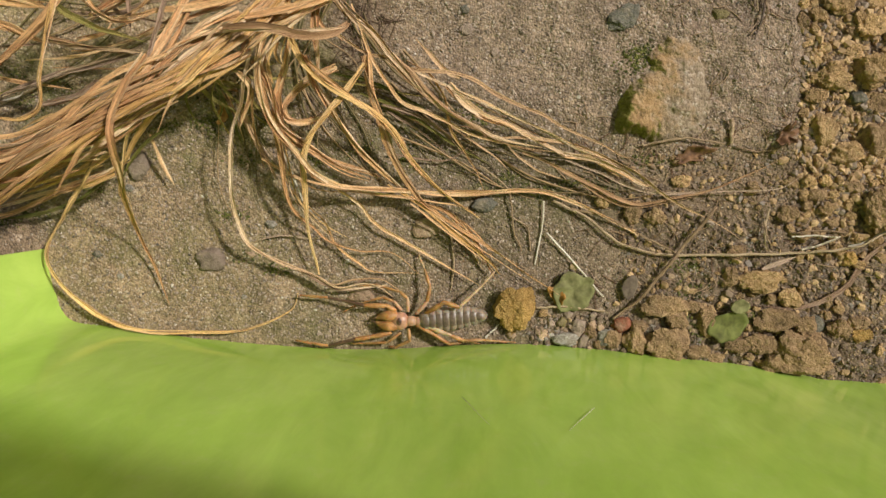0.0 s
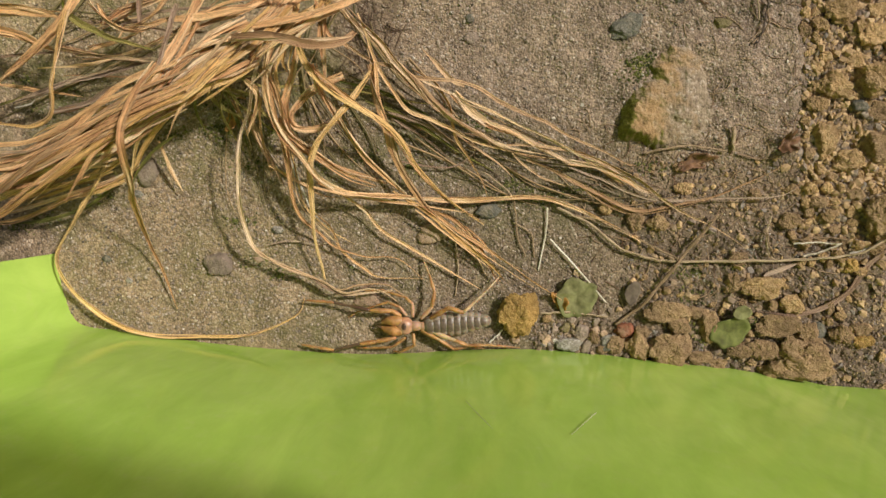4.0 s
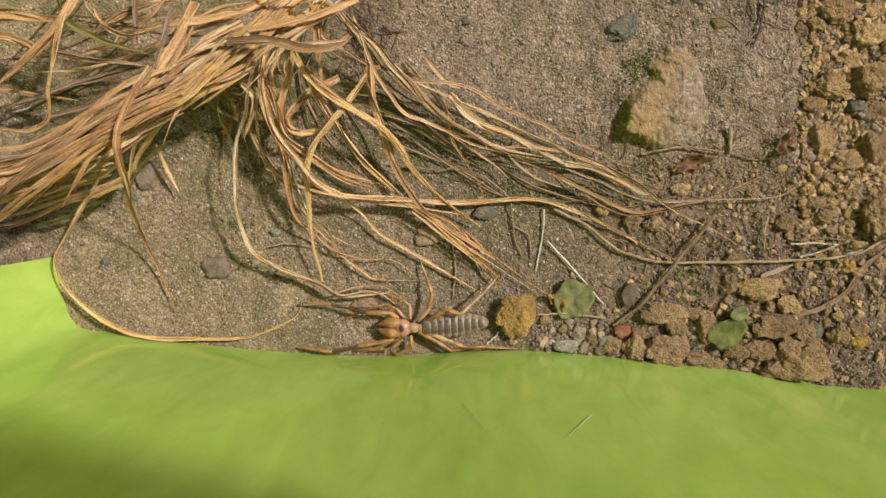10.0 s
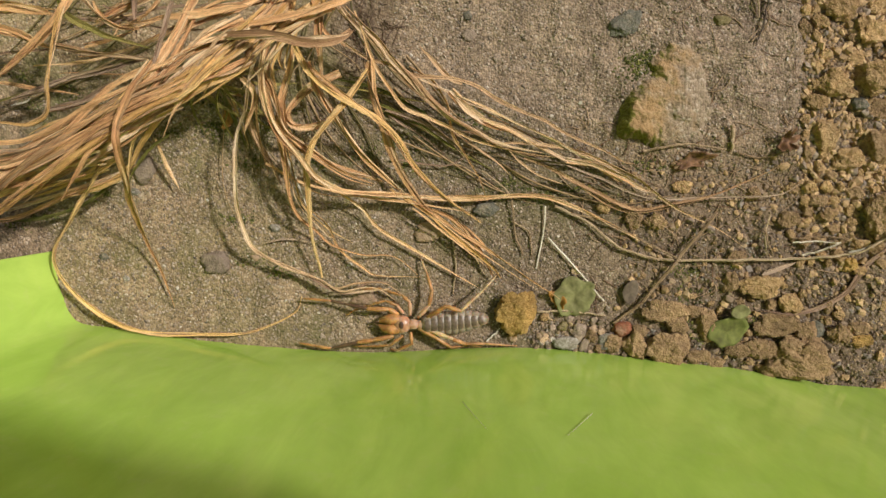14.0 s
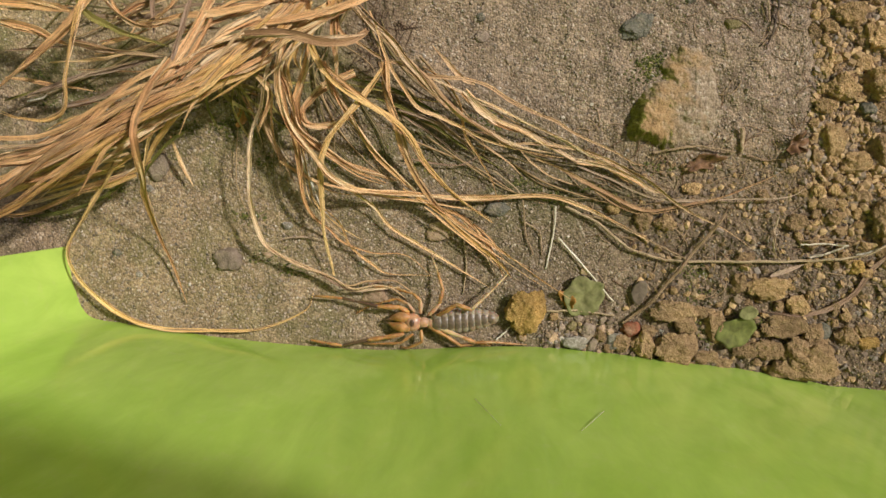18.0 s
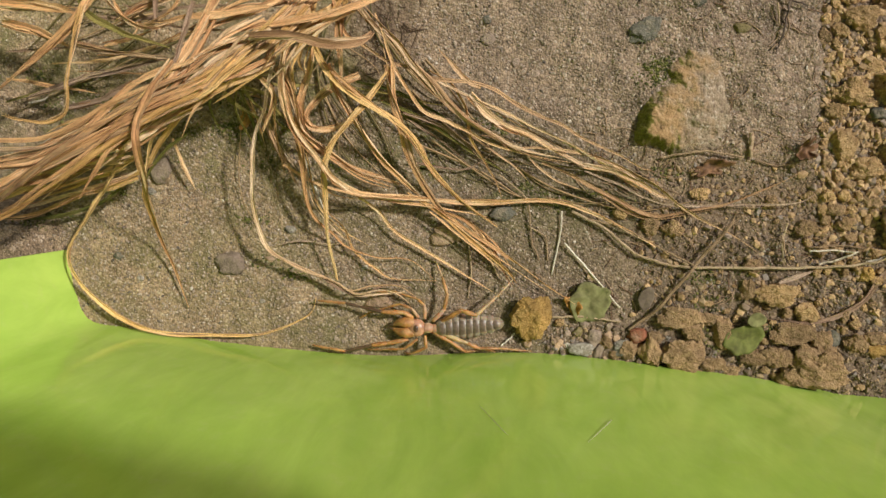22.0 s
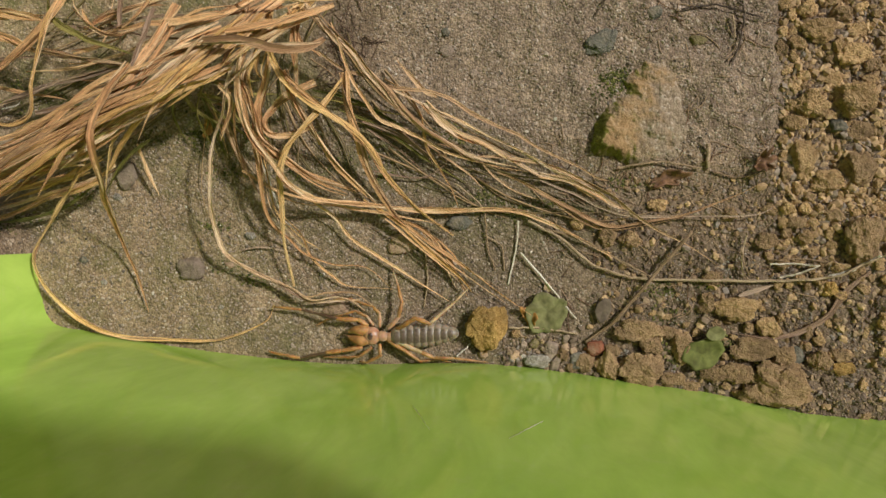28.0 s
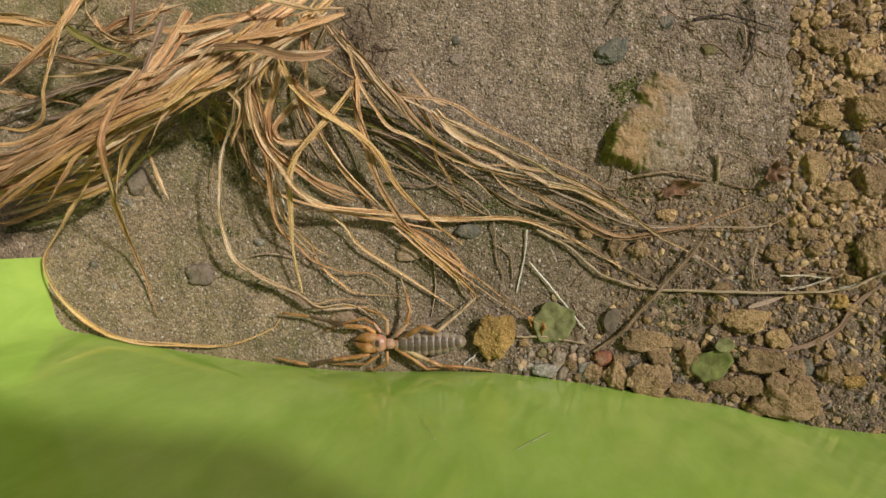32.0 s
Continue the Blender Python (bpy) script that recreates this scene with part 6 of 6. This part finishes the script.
# ---- leaves ----
def leaf(x, y, rx, ry, mat, label, turn=0.0, z=1.2, curl=0.25, point=0.5, name="leaf", ragged=0.1, corners=0):
    """A flat leaf with a midrib fold and a curled rim; corners: a broken-off, many-cornered outline."""
    bm = bmesh.new()
    rings, sides = 6, 28
    rows = []
    for k in range(rings + 1):
        row = []
        for i in range(sides):
            a = 2 * math.pi * i / sides
            r = k / rings * (1 + 0.06 * math.sin(3 * a + x) + 0.015 * math.sin(7 * a + y))
            r *= 1 + point * 0.35 * max(0, math.cos(a)) ** 6
            r *= 1 + 1.1 * ragged * noise.noise(Vector((math.cos(a) * 2.2, math.sin(a) * 2.2, x)))
            if corners:
                w = 2 * math.pi / corners
                r *= 0.25 + 0.87 * math.cos(w / 2) / math.cos((a + 0.3) % w - w / 2)
            px, py = r * math.cos(a) * rx, r * math.sin(a) * ry
            pz = curl * (r * r) * min(rx, ry) * (0.4 + 0.6 * math.sin(2 * a + 0.6)) + 0.12 * abs(py) + ragged * 1.6 * ry * noise.noise(Vector((px * 0.5, py * 0.5, y))) * r
            row.append(bm.verts.new((px * MM, py * MM, pz * MM)))
        rows.append(row)
    for k in range(rings):
        for i in range(sides):
            j = (i + 1) % sides
            bm.faces.new((rows[k][i], rows[k + 1][i], rows[k + 1][j], rows[k][j]))
    bmesh.ops.remove_doubles(bm, verts=bm.verts, dist=1e-6)
    bmesh.ops.solidify(bm, geom=bm.faces[:], thickness=0.25 * MM)
    bmesh.ops.recalc_face_normals(bm, faces=bm.faces[:])
    me = bpy.data.meshes.new(name)
    bm.to_mesh(me)
    bm.free()
    me.materials.append(mat)
    me.polygons.foreach_set("use_smooth", [True] * len(me.polygons))
    ob = new(name, me)
    ob.matrix_world = pose(x * MM, y * MM, (gz(x, y) + z) * MM, 0, 0, turn)
    return tagged(ob, label, "leaf")


leaf(34.6, -39.9, 7.1, 7.0, LEAF, "dusty grey-green leaf lying beside an ochre clod", 262, 1.0, 0.08, 0.3, "leaf", 0.22, 5)
leaf(88.2, -52, 6.53, 5.1, LEAF_FRESH, "green leaf caught among the clods", 25, 3.2, 0.22, 0.4, "leaf", 0.16)
leaf(91.8, -44.4, 3.06, 2.45, LEAF, "small round grey-green leaf on the clods", 10, 4.0, 0.1)
leaf(54, -38.3, 4.08, 2.65, LEAF_GREY, "dry grey leaf on the soil", 75, 2.0, 0.2)
leaf(73.4, 8.2, 6.94, 2.24, LEAF_BROWN, "curled reddish-brown dead leaf", 12, 1.6, 0.8, 0.3, "leaf", 0.8)
leaf(28.3, -41.6, 4.0, 2.1, LEAF_AMBER, "small crumpled amber-orange leaf bit", -55, 1.4, 0.9, 0.3, "leaf", 0.5)
leaf(-89.5, 22.5, 3.6, 2.2, LEAF_AMBER, "small crumpled golden-brown leaf bit", 70, 3.0, 0.9, 0.3, "leaf", 0.5)
leaf(106, 14.9, 3.47, 2.65, LEAF_BROWN, "tangle of reddish-brown dead leaf", 60, 1.0, 0.9, 0.3, "leaf", 0.8)


def over_flecks(r, n):
    spots = np.array([(51.9, -55.0), (64.0, -54.3), (78.4, -32.0), (97.9, -21.4), (114.7, -22.3), (42.7, 6.7)])
    return spots[r.randint(len(spots), size=n)] + r.randn(n, 2) * 3.0


scatter("white_flecks", 300, WHITE, over_flecks, lambda r, n: 0.25 + 0.5 * r.rand(n) ** 2, 12, "tiny whitish plant flecks among crumbs", 1)


# ---- the camel spider ----
spider = tagged(new("camel_spider"), "orange and grey camel spider resting on sand beside plastic", "arachnid")


def blob(name, c, r, mat, parent, label="", tilt=0.0, taper=0.0, turn=0.0, power=2.0):
    """An egg-shaped body plate: centre and half sizes in mm; taper narrows its -x end."""
    bm = bmesh.new()
    bmesh.ops.create_uvsphere(bm, u_segments=24, v_segments=16, radius=1.0)
    for v in bm.verts:
        k = 1 - taper * (0.5 - 0.5 * v.co.x)
        v.co = Vector((v.co.x * r[0], v.co.y * r[1] * k, v.co.z * r[2] * k)) * MM
    me = bpy.data.meshes.new(name)
    bm.to_mesh(me)
    bm.free()
    me.materials.append(mat)
    me.polygons.foreach_set("use_smooth", [True] * len(me.polygons))
    ob = part(name, me, parent, label)
    o = parent.location if parent is not spider else Vector()
    ob.matrix_basis = pose(c[0] * MM - o.x, c[1] * MM - o.y, c[2] * MM - o.z, 0, tilt, turn)
    return ob


HX, HY = -29.4, -50.6
ax, ay = 2.6, -48.7
head = blob("head", (HX + 2.0, HY, 4.8), (3.3, 3.25, 2.3), SHIELD, spider, "pinkish-orange head shield", 0, 0.0)
for s in (1, -1):
    ch = part("chelicera", tube("chelicera", [(HX + 1, HY + s * 1.75, 5.0), (HX - 2.0, HY + s * 1.85, 5.2), (HX - 4.6, HY + s * 1.5, 4.6), (HX - 6.9, HY + s * 0.6, 4.0)], (1.6, 2.0, 1.35, 0.35), ORANGE, 14), spider, "orange jaw with a dark tip")
    part("fang", tube("fang", [(HX - 6.4, HY + s * 0.95, 4.3), (HX - 7.8, HY + s * 0.5, 3.9), (HX - 8.6, HY + s * 0.15, 3.5)], (0.5, 0.36, 0.1), DUSK, 8), ch, "dark brown jaw tip")
    blob("eye", (HX + 1.9, HY + s * 0.42, 7.22), (0.22, 0.2, 0.17), BLACK, head, "shiny black eye")
blob("eye_mound", (HX + 1.9, HY, 6.82), (1.05, 1.35, 0.42), MOUND, head, "brown eye mound")
blob("thorax", (HX + 5.9, HY, 4.6), (2.5, 1.9, 1.7), THORAX, spider, "pinkish middle body plate")
blob("waist", (HX + 8.7, HY - 0.2, 4.3), (2.1, 1.7, 1.5), THORAX, spider, "narrow pinkish waist")


def band(ry, rz, parent):
    """A dark plate over the back of one abdomen segment."""
    verts, faces, nu, nv = [], [], 7, 13
    for i in range(nu):
        x = -1.05 + 2.1 * i / (nu - 1)
        k = math.sqrt(1 - (x / 3.0) ** 2) * 1.03
        for j in range(nv):
            a = (j / (nv - 1) - 0.5) * 1.15 * (1 - 0.25 * (x / 1.05) ** 2)
            verts.append(((x - 0.1) * MM, math.sin(a) * ry * k * MM, math.cos(a) * rz * k * MM))
    for i in range(nu - 1):
        for j in range(nv - 1):
            q = i * nv + j
            faces.append((q, q + nv, q + nv + 1, q + 1))
    part("tergite", mesh("tergite", verts, faces, PLATE), parent, "dark plate across the back")


B0 = np.array((HX + 10.2, HY - 0.1))
B1 = np.array((ax - 0.6, ay + 0.2))
segs = 9
for k in range(segs):
    u = (k + 0.5) / segs
    wdt = 5.2 * (1 - (0.42 if u < 0.45 else 0.5) * (2 * abs(u - 0.45)) ** 2.0)
    c = B0 + (B1 - B0) * u
    sg = blob("abdomen_segment", (c[0], c[1], 3.9 - 0.8 * u), (3.0, wdt * 0.9, 3.2 - 1.1 * abs(u - 0.4)), ABDOMEN, spider, "grey banded abdomen segment", 0, 0.0)
    band(wdt * 0.9, 3.2 - 1.1 * abs(u - 0.4), sg)


rh = random.Random(8)


def leg(name, points, radii, mats, label):
    """A jointed leg: first joint is the part, the further joints hang on it."""
    first = None
    for i in range(len(points) - 1):
        a, b = np.array(points[i]), np.array(points[i + 1])
        mid = (a + b) / 2 + np.array((0, 0, 0.25))
        ext = (b - a) / np.linalg.norm(b - a) * 0.35
        me = tube("joint", [a - ext, mid, b + ext], (radii[i] * 0.58, (radii[i] + radii[i + 1]) * 0.43, radii[i + 1] * 0.6), mats[min(i, len(mats) - 1)], 10, 9)
        if first is None:
            first = part(name, me, spider, label)
        else:
            part(("femur", "tibia", "metatarsus", "tarsus", "claw")[min(i - 1, 4)], me, first)
    verts, faces = [], []
    for i in range(len(points) - 1):
        a, b = np.array(points[i]), np.array(points[i + 1])
        d = Vector(b - a).normalized()
        for k in range(34):
            q = Vector(a + (b - a) * rh.random()) + Vector((0, 0, 0.2))
            h = Vector((rh.gauss(0, 1), rh.gauss(0, 1), rh.gauss(0, 0.6)))
            h = (h - d * h.dot(d)).normalized() * rh.uniform(0.9, 2.2) + d * rh.uniform(0.1, 0.8)
            e = h.cross(d).normalized() * 0.055
            o = len(verts)
            verts += [(q + e) * MM, (q - e) * MM, (q + d * 0.07) * MM, (q + h) * MM]
            faces += [(o, o + 1, o + 3), (o + 1, o + 2, o + 3), (o + 2, o, o + 3)]
    part("setae", mesh("setae", verts, faces, SETAE), first, "fine pale hairs")


leg("pedipalp", [(-29.1, -46.8, 5), (-32.1, -45.1, 5.5), (-39.8, -45, 6), (-48.4, -43.4, 5), (-53, -42.5, 4.5), (-63.2, -41.9, 4)], (1.0, 1.2, 1.05, 0.7, 0.75, 0.55), (ORANGE, ORANGE, DUSK, DUSK, LEGS), "thick orange feeler with a dark middle")
leg("pedipalp", [(-30.8, -55, 5), (-37.9, -56.4, 5.5), (-43.3, -57.3, 5.5), (-53.3, -60.1, 4), (-59.2, -59.4, 3.5), (-65.2, -58.5, 3)], (1.0, 1.15, 1.0, 0.7, 0.75, 0.5), (ORANGE, ORANGE, DUSK, LEGS, LEGS), "thick orange feeler with a dark middle")
leg("leg", [(-27.1, -46.6, 4.5), (-29.3, -43.7, 5), (-33.4, -42.1, 5), (-38, -43.5, 4), (-45.4, -46.4, 2), (-48.5, -48.5, 1)], (0.75, 0.7, 0.6, 0.5, 0.4, 0.25), (THORAX, LEGS, LEGS, LEGS), "thin amber front leg")
leg("leg", [(-27.4, -55.1, 4.5), (-31.9, -58.5, 4.5), (-39.9, -59.2, 3.5), (-45.1, -59.6, 2)], (0.75, 0.65, 0.5, 0.3), (LEGS, LEGS), "thin amber front leg")
leg("leg", [(-24.5, -47, 4.5), (-24.6, -42.5, 5.5), (-27.3, -40.2, 5), (-36.3, -37.9, 3), (-42.5, -38.6, 1.5)], (0.85, 0.8, 0.65, 0.5, 0.3), (THORAX, LEGS, LEGS), "amber second leg")
leg("leg", [(-24.3, -53.8, 4.5), (-23.9, -57.7, 5), (-29.5, -60.8, 2.5), (-31.9, -60.7, 1)], (0.85, 0.8, 0.6, 0.3), (LEGS, LEGS), "amber second leg bent against the sheet")
leg("leg", [(-21.4, -47.8, 4.5), (-17.7, -43.6, 6), (-16.6, -38.3, 6), (-18.6, -32.3, 4), (-21.4, -26, 1.5)], (1.0, 0.95, 0.9, 0.6, 0.2), (THORAX, LEGS, LEGS, PALE), "amber third leg stretched over the sand")
leg("leg", [(-21.4, -52.2, 4.5), (-15.3, -55.2, 5.5), (-9.8, -59, 4), (-3.3, -58.3, 2), (0.8, -59.3, 1)], (1.0, 0.95, 0.8, 0.5, 0.3), (LEGS, LEGS), "amber third leg")
leg("leg", [(-18.3, -47.9, 5), (-11.5, -43.3, 8), (-6.3, -44.9, 8.5), (1.3, -38, 6), (6.9, -32.1, 3)], (1.1, 1.15, 0.95, 0.6, 0.25), (LEGS, LEGS, PALE, PALE), "long pale hind leg raised over the abdomen")
leg("leg", [(-17.9, -52.4, 5), (-9.4, -55.4, 6), (-4.7, -57.4, 5), (2.4, -57.4, 4), (13.9, -58.6, 1.5)], (1.1, 1.0, 0.85, 0.65, 0.25), (PALE, LEGS, LEGS, LEGS), "long amber hind leg along the sheet")


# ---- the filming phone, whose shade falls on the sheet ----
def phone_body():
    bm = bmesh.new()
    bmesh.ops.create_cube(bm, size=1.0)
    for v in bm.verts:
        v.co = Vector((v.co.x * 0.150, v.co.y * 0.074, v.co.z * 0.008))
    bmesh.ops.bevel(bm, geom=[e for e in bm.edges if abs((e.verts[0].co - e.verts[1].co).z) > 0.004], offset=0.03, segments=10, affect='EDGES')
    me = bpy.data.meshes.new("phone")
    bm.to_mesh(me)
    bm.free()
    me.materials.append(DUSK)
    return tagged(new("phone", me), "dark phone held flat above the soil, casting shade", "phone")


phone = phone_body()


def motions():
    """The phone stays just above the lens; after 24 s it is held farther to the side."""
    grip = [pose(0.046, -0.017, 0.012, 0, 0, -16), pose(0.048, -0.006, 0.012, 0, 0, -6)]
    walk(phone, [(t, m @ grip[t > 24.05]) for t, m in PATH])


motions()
